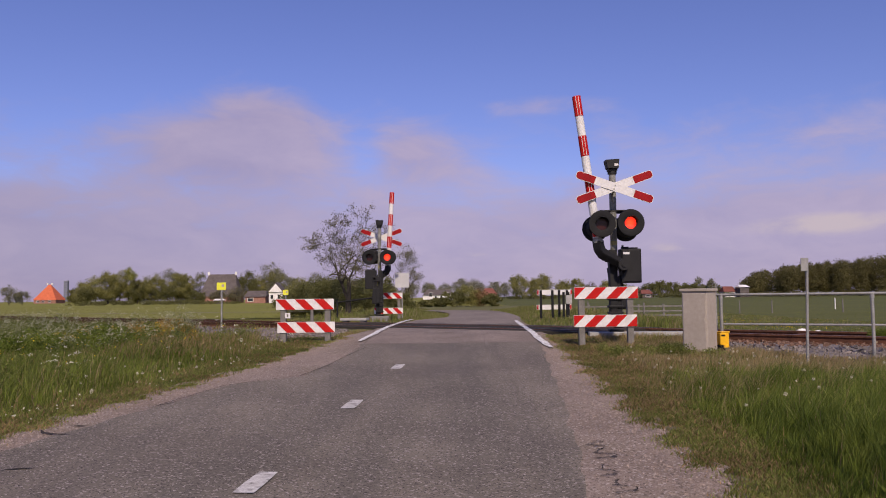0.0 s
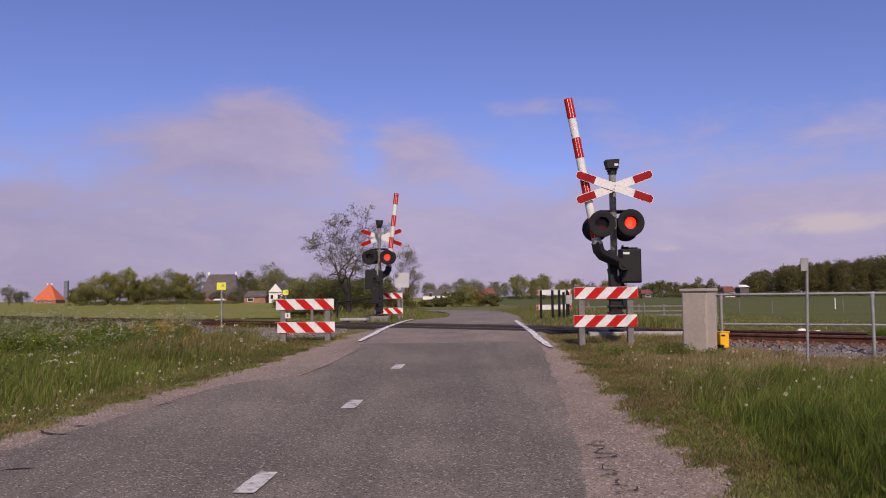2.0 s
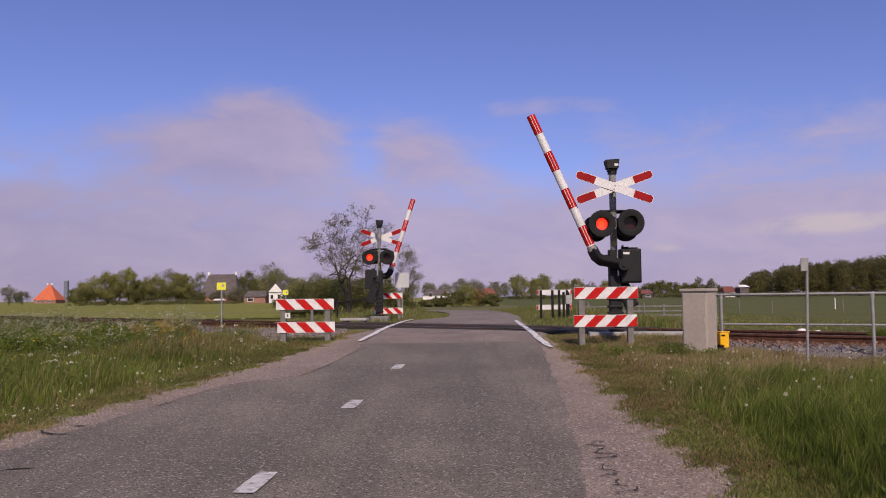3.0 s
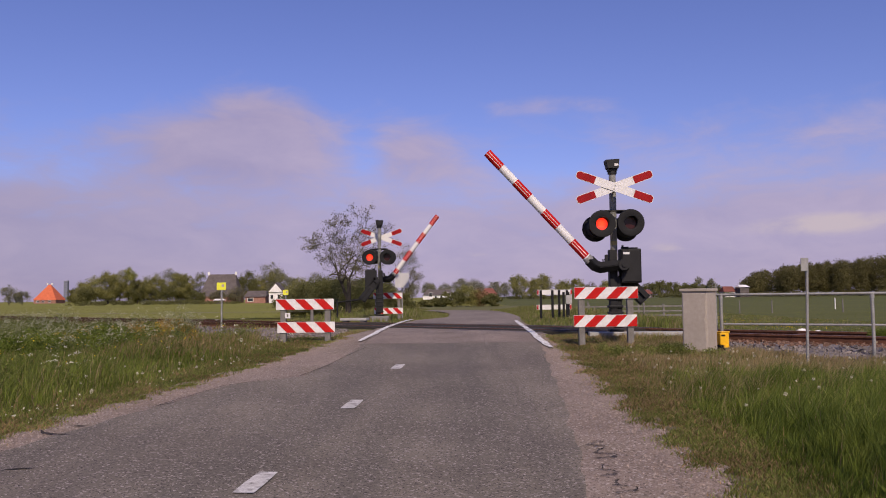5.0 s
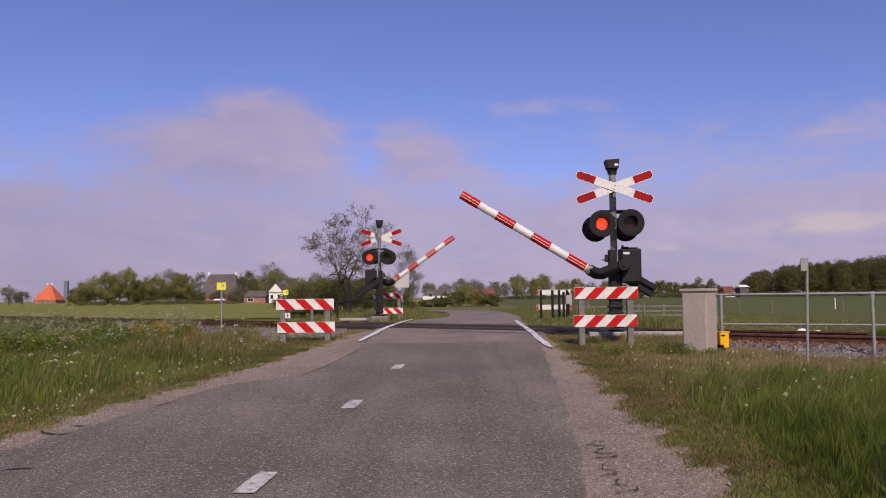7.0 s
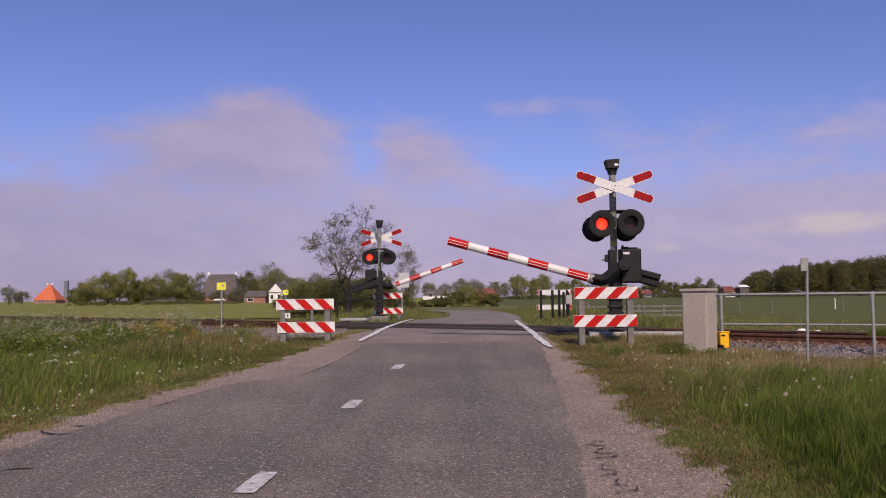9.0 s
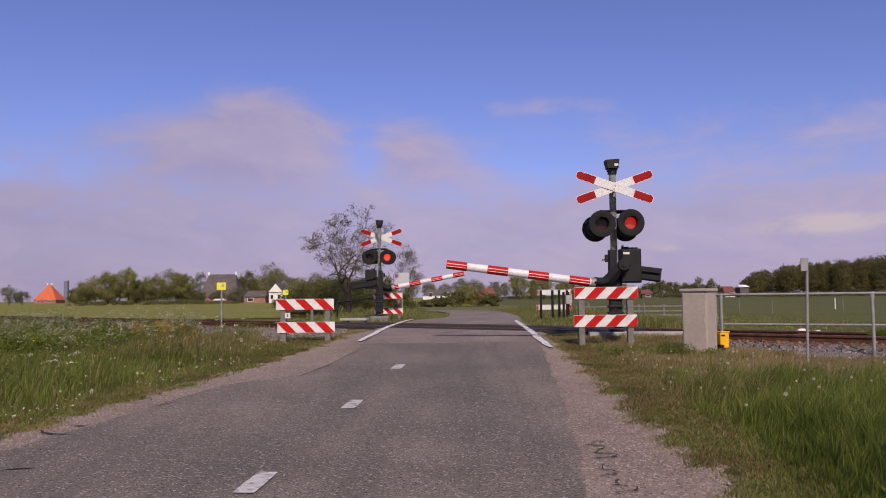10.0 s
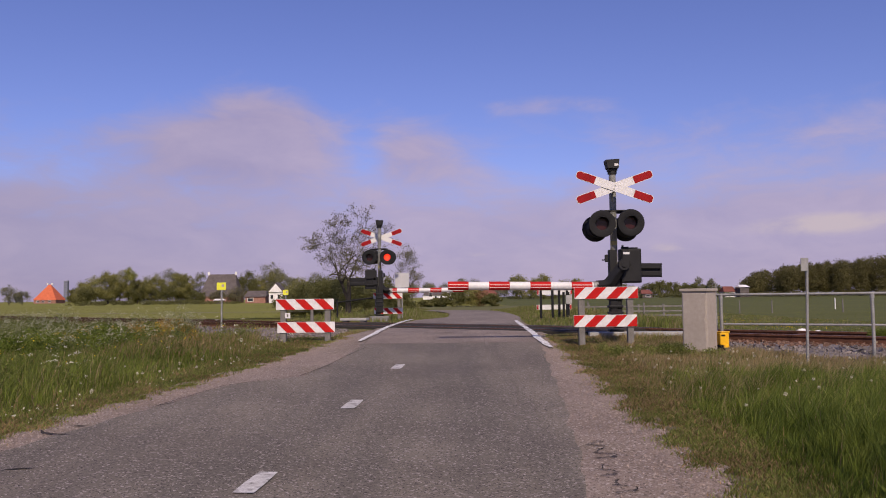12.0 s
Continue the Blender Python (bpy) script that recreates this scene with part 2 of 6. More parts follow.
M = dict(
    soil=mat("meadow_soil", (0.085, 0.085, 0.025), (0.15, 0.145, 0.045), 0.7, 0.95, 0.5, fine=14),
    field=mat("pasture", (0.135, 0.140, 0.016), (0.215, 0.205, 0.030), 0.06, 0.95, 0.3, fine=30),
    field_dark=mat("grazed_pasture", (0.056, 0.067, 0.009), (0.098, 0.102, 0.017), 0.06, 0.95, 0.3, fine=30),
    asphalt=mat("worn_asphalt", (0.126, 0.108, 0.089), (0.228, 0.197, 0.162), 0.8, 0.85, 0.7, fine=60, stain=((0.125, 0.106, 0.094), 0.45, 0.48, 0.5),
                speck=[((0.36, 0.315, 0.295), 72, 0.16), ((0.04, 0.035, 0.032), 95, 0.22)], streak=((0.098, 0.088, 0.078), 0.62), spec=0.12),
    chip=mat("pink_chippings", (0.178, 0.137, 0.114), (0.295, 0.234, 0.196), 1.1, 0.9, 0.8, fine=50, stain=((0.20, 0.165, 0.125), 0.9, 0.52, 0.6),
             speck=[((0.44, 0.385, 0.36), 68, 0.18), ((0.08, 0.065, 0.055), 80, 0.22)], spec=0.12),
    pale_chip=mat("pale_chippings", (0.155, 0.128, 0.112), (0.25, 0.21, 0.185), 0.7, 0.9, 0.5, fine=30, stain=((0.13, 0.112, 0.10), 0.5, 0.5, 0.6),
                  speck=[((0.36, 0.32, 0.29), 40, 0.15)], spec=0.12),
    apron=mat("pinkish_asphalt", (0.172, 0.136, 0.118), (0.285, 0.230, 0.200), 1.2, 0.9, 0.7, fine=40, stain=((0.125, 0.105, 0.094), 0.7, 0.54, 0.5),
              speck=[((0.34, 0.30, 0.28), 70, 0.17), ((0.05, 0.043, 0.04), 80, 0.2)], spec=0.12),
    dirt=mat("verge_dirt", (0.085, 0.072, 0.040), (0.155, 0.128, 0.078), 2.5, 0.95, 0.8, fine=20),
    tar=mat("tar", (0.03, 0.027, 0.026), (0.065, 0.057, 0.052), 8, 0.95, 0.3, spec=0.05),
    paint=mat("road_paint", (0.38, 0.36, 0.34), (0.62, 0.60, 0.58), 9, 0.7, 0.3, fine=8, stain=((0.15, 0.135, 0.125), 14, 0.50, 0.85)),
    fresh=mat("fresh_road_paint", (0.60, 0.59, 0.58), (0.80, 0.79, 0.78), 9, 0.7, 0.3, fine=8, stain=((0.17, 0.145, 0.13), 20, 0.50, 0.95)),
    deck=mat("crossing_rubber", (0.028, 0.025, 0.022), (0.060, 0.054, 0.048), 3, 0.95, 0.4, spec=0.06),
    rail=mat("rusty_rail", (0.06, 0.026, 0.016), (0.16, 0.07, 0.042), 7, 0.75, 0.3, metal=0.3),
    railhead=mat("worn_railhead", (0.16, 0.10, 0.075), (0.28, 0.2, 0.17), 4, 0.4, 0.1, metal=0.7),
    sleeper=mat("sleeper", (0.09, 0.06, 0.045), (0.17, 0.12, 0.095), 5, 0.9, 0.4),
    rust_stone=mat("rust_stained_stone", (0.10, 0.055, 0.038), (0.21, 0.13, 0.095), 5, 0.9, 0.4, spread=0.4),
    sticker=mat("faded_sticker", (0.22, 0.20, 0.09), (0.34, 0.30, 0.14), 9, 0.7, 0.05),
    ballast=mat("ballast_stone", (0.105, 0.090, 0.082), (0.235, 0.203, 0.188), 5, 0.9, 0.4, spread=0.45),
    bed=mat("ballast_bed", (0.10, 0.085, 0.08), (0.24, 0.21, 0.20), 9, 0.95, 0.9),
    black=mat("black_paint", (0.006, 0.006, 0.007), (0.013, 0.013, 0.014), 5, 0.62, 0.05),
    blackmatt=mat("matt_black", (0.005, 0.005, 0.006), (0.010, 0.010, 0.011), 5, 0.75, 0.05),
    zinc=mat("galvanised_steel", (0.20, 0.20, 0.195), (0.34, 0.335, 0.325), 6, 0.55, 0.1, metal=0.3, stain=((0.14, 0.13, 0.115), 4, 0.55, 0.5)),
    post=mat("painted_post", (0.13, 0.13, 0.12), (0.30, 0.30, 0.28), 6, 0.6, 0.15, stain=((0.07, 0.065, 0.05), 5, 0.5, 0.7)),
    white=mat("white_reflective", (0.56, 0.55, 0.54), (0.70, 0.69, 0.68), 3, 0.45, 0.03, stain=((0.42, 0.41, 0.38), 4, 0.55, 0.5)),
    red=mat("red_reflective", (0.38, 0.010, 0.009), (0.50, 0.016, 0.013), 3, 0.4, 0.03, spec=0.15),
    red_board=mat("dull_red_film", (0.23, 0.006, 0.008), (0.31, 0.010, 0.012), 3, 0.5, 0.03, stain=((0.16, 0.008, 0.010), 5, 0.55, 0.6), spec=0.12),
    cabinet=mat("beige_cabinet", (0.33, 0.285, 0.24), (0.40, 0.35, 0.30), 2.5, 0.55, 0.05, stain=((0.27, 0.23, 0.18), 3, 0.55, 0.4)),
    yellow=mat("yellow_plastic", (0.70, 0.36, 0.012), (0.85, 0.47, 0.02), 4, 0.45, 0.05),
    sign_yellow=mat("yellow_sign", (0.62, 0.62, 0.04), (0.74, 0.74, 0.07), 4, 0.5, 0.03),
    signback=mat("grey_sign_back", (0.40, 0.40, 0.41), (0.50, 0.50, 0.51), 3, 0.55, 0.05),
    concrete=mat("concrete", (0.26, 0.25, 0.24), (0.42, 0.41, 0.40), 4, 0.9, 0.4),
    wood=mat("weathered_post_wood", (0.11, 0.10, 0.09), (0.20, 0.19, 0.175), 7, 0.85, 0.4),
    bark=mat("bark", (0.032, 0.027, 0.022), (0.075, 0.062, 0.05), 6, 0.95, 0.5),
    tile_red=mat("orange_roof_tiles", (0.42, 0.09, 0.04), (0.62, 0.16, 0.07), 0.9, 0.8, 0.2),
    tile_dark=mat("dark_roof", (0.07, 0.058, 0.055), (0.13, 0.11, 0.105), 0.8, 0.85, 0.2),
    tile_brown=mat("brownish_red_roof", (0.13, 0.045, 0.035), (0.22, 0.08, 0.06), 0.8, 0.85, 0.2),
    brick=mat("brick_wall", (0.22, 0.11, 0.08), (0.34, 0.18, 0.14), 1.5, 0.9, 0.2),
    plaster=mat("white_wall", (0.62, 0.60, 0.57), (0.76, 0.75, 0.73), 0.8, 0.8, 0.1),
    glass=mat("dark_window", (0.02, 0.025, 0.03), (0.04, 0.045, 0.05), 1, 0.15, 0.0),
    # tower wall and glass: the blue-grey cast is distance haze painted in
    tower=mat("hazed_grey_tower", (0.15, 0.16, 0.20), (0.20, 0.21, 0.26), 0.3, 0.7, 0.1),
    tower_glass=mat("hazed_tower_glass", (0.10, 0.11, 0.15), (0.14, 0.15, 0.20), 0.3, 0.4, 0.0),
    lit=glow("lit_red_lens", (1.0, 0.036, 0.014), 1.25),
    faint=glow("faint_red_lens", (0.42, 0.009, 0.007), 0.95),
    dead=mat("dark_red_lens", (0.030, 0.008, 0.008), (0.05, 0.012, 0.012), 9, 0.25, 0.1),
    deep=leafy("deep_green_grass", (0.042, 0.070, 0.007), (0.100, 0.140, 0.018), 0.4),
    fresh_grass=leafy("light_green_grass", (0.14, 0.175, 0.025), (0.25, 0.285, 0.060), 0.3),
    lush=leafy("lush_grass", (0.085, 0.122, 0.012), (0.185, 0.230, 0.040), 0.42),
    basecon=mat("stained_concrete", (0.12, 0.115, 0.11), (0.24, 0.23, 0.22), 4, 0.9, 0.4),
    grit=mat("pink_grit", (0.17, 0.13, 0.11), (0.30, 0.24, 0.21), 5, 0.9, 0.2, spread=0.35),
    grass=leafy("grass_blade", (0.115, 0.138, 0.028), (0.24, 0.262, 0.070), 0.38),
    straw=leafy("dry_grass", (0.25, 0.195, 0.09), (0.43, 0.34, 0.18)),
    rust_grass=leafy("seeding_grass", (0.23, 0.155, 0.074), (0.37, 0.255, 0.128), 0.4),
    umbel=leafy("white_blossom", (0.50, 0.49, 0.37), (0.68, 0.66, 0.52), 0.15),
    cream=leafy("cream_florets", (0.40, 0.40, 0.26), (0.58, 0.57, 0.40), 0.25),
    herb=leafy("ferny_leaves", (0.105, 0.130, 0.045), (0.20, 0.225, 0.085), 0.35),
    clock=leafy("grey_seed_heads", (0.46, 0.42, 0.30), (0.64, 0.59, 0.44), 0.2, 0.2),
    ochre=leafy("ochre_blossom", (0.30, 0.18, 0.04), (0.44, 0.28, 0.06), 0.3),
    butter=leafy("yellow_blossom", (0.6, 0.42, 0.02), (0.75, 0.55, 0.03), 0.15),
    leaf=leafy("spring_leaves", (0.25, 0.25, 0.078), (0.41, 0.38, 0.15), 0.14, 0.62),
    leaf_dark=leafy("wood_leaves", (0.150, 0.155, 0.052), (0.255, 0.245, 0.095), 0.14, 0.62),
    # grey of half-bare crowns; also paints distance haze into the farther trees
    leaf_grey=leafy("hazed_grey_leaves", (0.20, 0.20, 0.12), (0.31, 0.30, 0.20)),
    leaf_wood=leafy("wood_edge_leaves", (0.135, 0.127, 0.049), (0.225, 0.198, 0.082), 0.15, 0.62),
    leaf_young=leafy("fresh_leaves", (0.23, 0.25, 0.05), (0.38, 0.37, 0.10), 0.12),
    leaf_hedge=leafy("hedge_leaves", (0.125, 0.130, 0.044), (0.225, 0.220, 0.082), 0.2),
    leaf_rust=leafy("russet_leaves", (0.24, 0.155, 0.07), (0.36, 0.235, 0.11), 0.15),
    leaf_haze=leafy("budding_twigs", (0.15, 0.14, 0.08), (0.24, 0.22, 0.13)),
    leaf_sparse=leafy("sparse_leaves", (0.13, 0.12, 0.065), (0.22, 0.20, 0.11)),
)


# ------------------------------------------------------------------ mesh helpers
def part(name, bm, material, parent=None, label=""):
    me = bpy.data.meshes.new(name)
    bm.to_mesh(me)
    bm.free()
    me.materials.append(material)
    ob = new(name, me)
    if parent:
        ob.parent = parent
    if label:
        ob["label"] = label
    return ob


def raw(name, verts, faces, material, parent=None, smooth=False):
    """A mesh from an (n,3) array and an (m,k) array."""
    me = bpy.data.meshes.new(name)
    v, f = np.asarray(verts, np.float32), np.asarray(faces, np.int32)
    me.vertices.add(len(v))
    me.vertices.foreach_set("co", v.ravel())
    me.loops.add(f.size)
    me.loops.foreach_set("vertex_index", f.ravel())
    me.polygons.add(len(f))
    me.polygons.foreach_set("loop_start", np.arange(0, f.size, f.shape[1], dtype=np.int32))
    me.polygons.foreach_set("use_smooth", np.full(len(f), smooth))
    me.update(calc_edges=True)
    me.materials.append(material)
    ob = new(name, me)
    if parent:
        ob.parent = parent
    return ob


def shade(ob, on=True):
    me = ob.data
    me.polygons.foreach_set("use_smooth", np.full(len(me.polygons), on))
    me.set_sharp_from_angle(angle=radians(35))
    return ob


def empty(name, m, label, category, group="", kind=""):
    e = new(name)
    e.empty_display_size = 0.2
    e.matrix_basis = m
    return tagged(e, label, category, group, kind)


def box(bm, c, s, bevel=0.0, m=None):
    """A box with centre c and size s."""
    r = bmesh.ops.create_cube(bm, size=1.0, matrix=Matrix.Translation(c) @ Matrix.Diagonal((*s, 1)))
    vs = r["verts"]
    if bevel:
        es = list({e for v in vs for e in v.link_edges})
        r = bmesh.ops.bevel(bm, geom=es, offset=bevel, segments=2, affect="EDGES", profile=0.5)
        vs = list(set(r["verts"]))
    if m is not None:
        bmesh.ops.transform(bm, matrix=m, verts=vs)
    return bm


def rod(bm, a, b, r0, r1=None, seg=14, caps=True):
    a, b = Vector(a), Vector(b)
    d = b - a
    m = Matrix.Translation((a + b) / 2) @ d.to_track_quat("Z", "Y").to_matrix().to_4x4()
    bmesh.ops.create_cone(bm, cap_ends=caps, segments=seg, radius1=r0, radius2=r0 if r1 is None else r1, depth=d.length, matrix=m)
    return bm


def tube(bm, pts, radii, seg=10, close=True):
    """A swept tube along points."""
    rings = []
    pts = [Vector(p) for p in pts]
    for i, p in enumerate(pts):
        d = (pts[min(i + 1, len(pts) - 1)] - pts[max(i - 1, 0)]).normalized()
        q = d.to_track_quat("Z", "Y")
        rings.append([bm.verts.new(p + q @ Vector((math.cos(k * math.tau / seg), math.sin(k * math.tau / seg), 0)) * radii[i]) for k in range(seg)])
    for a, b in zip(rings, rings[1:]):
        for k in range(seg):
            bm.faces.new((a[k], a[(k + 1) % seg], b[(k + 1) % seg], b[k]))
    if close:
        bm.faces.new(rings[0][::-1])
        bm.faces.new(rings[-1])
    return bm


def lathe(bm, profile, seg=36):
    """Turns (radius, along) pairs about the y axis."""
    rings = []
    for r, y in profile:
        if r < 1e-5:
            rings.append([bm.verts.new((0, y, 0))])
        else:
            rings.append([bm.verts.new((r * math.cos(k * math.tau / seg), y, r * math.sin(k * math.tau / seg))) for k in range(seg)])
    for a, b in zip(rings, rings[1:]):
        for k in range(seg):
            j = (k + 1) % seg
            if len(a) == 1:
                bm.faces.new((a[0], b[k], b[j]))
            elif len(b) == 1:
                bm.faces.new((a[k], b[0], a[j]))
            else:
                bm.faces.new((a[k], b[k], b[j], a[j]))
    bmesh.ops.recalc_face_normals(bm, faces=bm.faces)
    return bm


def prism(bm, outline, y0, y1):
    """Extrudes an outline of (x, z) from y0 to y1."""
    f = [bm.verts.new((x, y0, z)) for x, z in outline]
    b = [bm.verts.new((x, y1, z)) for x, z in outline]
    bm.faces.new(f)
    bm.faces.new(b[::-1])
    for i in range(len(f)):
        j = (i + 1) % len(f)
        bm.faces.new((f[i], b[i], b[j], f[j]))
    bmesh.ops.recalc_face_normals(bm, faces=bm.faces)
    return bm


B = bmesh.new


# ------------------------------------------------------------------ lie of the land
def step(a, b, v):
    t = np.clip((np.asarray(v, float) - a) / (b - a), 0, 1)
    return t * t * (3 - 2 * t)


TRACK_P = np.array([0.0, 20.6])                    # a point of the track's centre line
TRACK_D = np.array([0.747, -0.665])                # its direction
TRACK_N = np.array([0.665, 0.747])                 # away from the camera
RAIL_Z = 0.62


def road_z(y):
    """Height of the road along the view."""
    return np.interp(y, [-30, 0, 12.5, 14.5, 16.4, 17.2, 25, 33, 46, 80, 200], [-0.4, 0, 0.437, 0.515, 0.59, 0.605, 0.605, 0.60, 0.57, 0.25, 0.1])


def road_mid(y):
    return np.interp(y, [-30, 0, 14, 23, 30, 36, 42, 46], [-5.5, -2.0, 0.0, 0.55, 1.3, 1.7, 1.4, 0.6])


def track_d(x, y):
    return (np.asarray(x) - TRACK_P[0]) * TRACK_N[0] + (np.asarray(y) - TRACK_P[1]) * TRACK_N[1]


def land(x, y):
    """Height of the ground without road and ballast."""
    x, y = np.asarray(x, float), np.asarray(y, float)
    lat = np.abs(x - road_mid(y))
    verge = road_z(y) - 0.035
    far = np.where(y < 8, np.minimum(0.10, verge), 0.10)
    w = step(4.0, 11.0, lat)
    z = verge * (1 - w) + far * w
    side = np.where(track_d(x, y) < 0, 0.30 * step(14, 4, lat) * step(2.6, 4.2, lat), 0.0)
    z = np.maximum(z, side)
    bank = 0.36 * step(5.5, 2.2, np.abs(track_d(x, y)))
    bank = np.minimum(bank, np.where(lat < 3.2, road_z(y) - 0.05, 9.0))
    z = np.maximum(z, bank)
    # gravel yard between the road and the track
    yard = 0.46 * step(-6.4, -5.2, x) * step(-1.9, -2.6, x) * step(-6.3, -5.2, track_d(x, y)) * (track_d(x, y) < 0)
    z = np.maximum(z, yard)
    # packed earth up to the crossing panels
    d = np.abs(track_d(x, y))
    apron = (0.58 - 0.10 * np.maximum(d - 1.3, 0)) * step(6.0, 4.2, lat) * (d < 3.2)
    z = np.maximum(z, np.minimum(apron, np.where(lat < 3.0, road_z(y) - 0.04, 9.0)))
    w = step(7.0, 4.2, lat) * step(4.0, 2.0, y)
    return z * (1 - w) + np.minimum(z, road_z(y) - 0.05) * w


def make_ground():
    def lines(lim, fine0, fine1, s):
        a = list(np.arange(fine0, fine1, s))
        v, g = fine1, s
        while v < lim[1]:
            a.append(v)
            g *= 1.25
            v += g
        a.append(lim[1])
        v, g = fine0, s
        while v > lim[0]:
            g *= 1.25
            v -= g
            a.insert(0, max(v, lim[0]))
        return np.array(a)
    xs, ys = lines((-2500, 2500), -16, 16, 0.4), lines((-600, 4000), -26, 52, 0.4)
    X, Y = np.meshgrid(xs, ys)
    Z = land(X, Y)
    rng = np.random.default_rng(3)
    Z = Z + rng.normal(0, 0.012, Z.shape) * (np.abs(X) < 30) - 0.02
    v = np.stack([X, Y, Z], -1).reshape(-1, 3)
    n = len(xs)
    i = (np.arange(len(ys) - 1)[:, None] * n + np.arange(n - 1)[None]).ravel()
    f = np.stack([i, i + 1, i + n + 1, i + n], -1)
    g = raw("ground", v, f, M["field"], smooth=True)
    tagged(g, "flat green pasture with rough grassy road verges", "ground", kind="structure")
    g.data.materials.append(M["soil"])
    c = v[f].mean(1)
    g.data.materials.append(M["field_dark"])
    near = ((np.abs(c[:, 0]) < 14) & (c[:, 1] < 60) & (track_d(c[:, 0], c[:, 1]) < 9)) | ((np.abs(c[:, 0] - 2) < 9) & (c[:, 1] > 25) & (c[:, 1] < 110))
    idx = np.where(near, 1, np.where((c[:, 0] > 6 + 0.02 * c[:, 1]) & (track_d(c[:, 0], c[:, 1]) > 0), 2, 0))
    g.data.polygons.foreach_set("material_index", idx.astype(np.int32))


def ribbon(name, rows, material, lift, cols=8, label="", category="", parent=None, kind="structure"):
    """A sheet between two edges, given as (y, left x, right x)."""
    rows = np.array(rows, float)
    ys = np.arange(rows[0, 0], rows[-1, 0] + 1e-6, 0.11)
    l, r = np.interp(ys, rows[:, 0], rows[:, 1]), np.interp(ys, rows[:, 0], rows[:, 2])
    u = np.linspace(0, 1, cols + 1)
    X = l[:, None] * (1 - u) + r[:, None] * u
    Y = np.repeat(ys[:, None], cols + 1, 1)
    jag = np.random.default_rng(len(name)).normal(0, 0.006, len(ys)) + 0.03 * np.sin(ys * 2.3) * np.sin(ys * 5.9 + 1)
    if name == "shoulder":
        jag += 0.015 * np.sin(ys * 3.7 + 2) + np.random.default_rng(2).normal(0, 0.04, len(ys))
    X[:, 0] += jag
    X[:, -1] += jag[::-1]
    Z = road_z(Y) + lift
    n = cols + 1
    i = (np.arange(len(ys) - 1)[:, None] * n + np.arange(cols)[None]).ravel()
    ob = raw(name, np.stack([X, Y, Z], -1).reshape(-1, 3), np.stack([i, i + 1, i + n + 1, i + n], -1), material, parent, smooth=True)
    if not parent:
        tagged(ob, label, category, kind=kind)
    return ob


def strip(name, pts, width, material, lift, label, category, kind="structure", parent=None, ragged=False):
    """A flat painted or poured line along (x, y) points."""
    if ragged:
        r = random.Random(len(pts) + int(abs(pts[0][0]) * 100))
        t = [i * (len(pts) - 1) / 90 for i in range(91)]
        xs, ys = [np.interp(t, range(len(pts)), [p[k] for p in pts]) for k in (0, 1)]
        width = [max(0.02, w * r.uniform(0.80, 1.12)) for w in np.interp(t, range(len(pts)), width)]
        pts = [(x + r.gauss(0, 0.006), y) for x, y in zip(xs, ys)]
    pts = [Vector((*p, 0)) for p in pts]
    v, f = [], []
    for i, p in enumerate(pts):
        d = (pts[min(i + 1, len(pts) - 1)] - pts[max(i - 1, 0)]).normalized()
        s = Vector((-d.y, d.x, 0)) * (width[i] if isinstance(width, (list, tuple)) else width) / 2
        for q in (p - s, p + s):
            v.append((q.x, q.y, float(road_z(q.y)) + lift))
    for i in range(len(pts) - 1):
        f.append((2 * i, 2 * i + 2, 2 * i + 3, 2 * i + 1))
    ob = raw(name, v, f, material, parent)
    if not parent:
        tagged(ob, label, category, kind=kind)
    return ob


def make_road():
    ribbon("shoulder", [(-25, -8.5, -1.0), (-8, -6.6, 0.8), (0, -5.05, 1.5), (5, -4.05, 1.80), (7.7, -3.6, 1.86), (11, -2.92, 1.98), (14.3, -2.35, 2.1),
                        (17, -1.9, 2.1), (22.6, -1.25, 2.25), (27, -0.9, 2.5)], M["chip"], -0.006, 10,
           "pinkish worn chippings along the road edge", "road edge")
    ribbon("verge_dirt", [(-25, -8.8, -0.7), (-8, -6.9, 1.1), (0, -5.3, 1.75), (5, -4.2, 1.98), (7.7, -3.66, 2.15), (11, -3.1, 2.4), (14.3, -2.7, 2.5), (16, -2.4, 2.4)],
           M["dirt"], -0.024, 12, "trodden brown earth along the road edge", "road edge")
    ribbon("road", [(-25, -7.4, -2.0), (-8, -5.4, -0.3), (0, -4.3, 0.42), (4.7, -3.55, 0.84), (6.5, -3.32, 1.04), (8.3, -2.85, 1.21), (9.64, -2.55, 1.33), (10.3, -1.82, 1.38), (12.4, -1.55, 1.56),
                    (14.5, -1.48, 1.74), (16, -1.48, 1.78), (20, -1.30, 1.95), (22.0, -1.15, 2.05)], M["asphalt"], 0.0, 10,
           "worn grey-pink asphalt country road", "road")
    ribbon("far_road", [(22.0, -1.15, 2.05), (23, -1.05, 2.1), (27, -0.70, 2.6), (30, 0.15, 2.8), (36, 0.3, 2.95), (40, 0.05, 2.9), (42, -0.3, 2.9)], M["pale_chip"], 0.0, 10,
           "pale pinkish chip-sealed road beyond the crossing", "road")
    ribbon("crossing_apron", [(14.6, -1.42, 1.72), (16, -1.46, 1.76), (19.6, -1.30, 1.93)], M["apron"], 0.0015, 10,
           "pinkish relaid asphalt before the crossing", "road")
    # the bend beyond the crossing
    pts = [(1.40, 40.5), (1.20, 43.0), (0.1, 45.5), (-2.0, 47.8), (-6, 49.8), (-14, 51.5), (-30, 53)]
    strip("road_bend", pts, 2.9, M["pale_chip"], 0.012, "pale road bending away beyond the track", "road")


make_ground()
make_road()


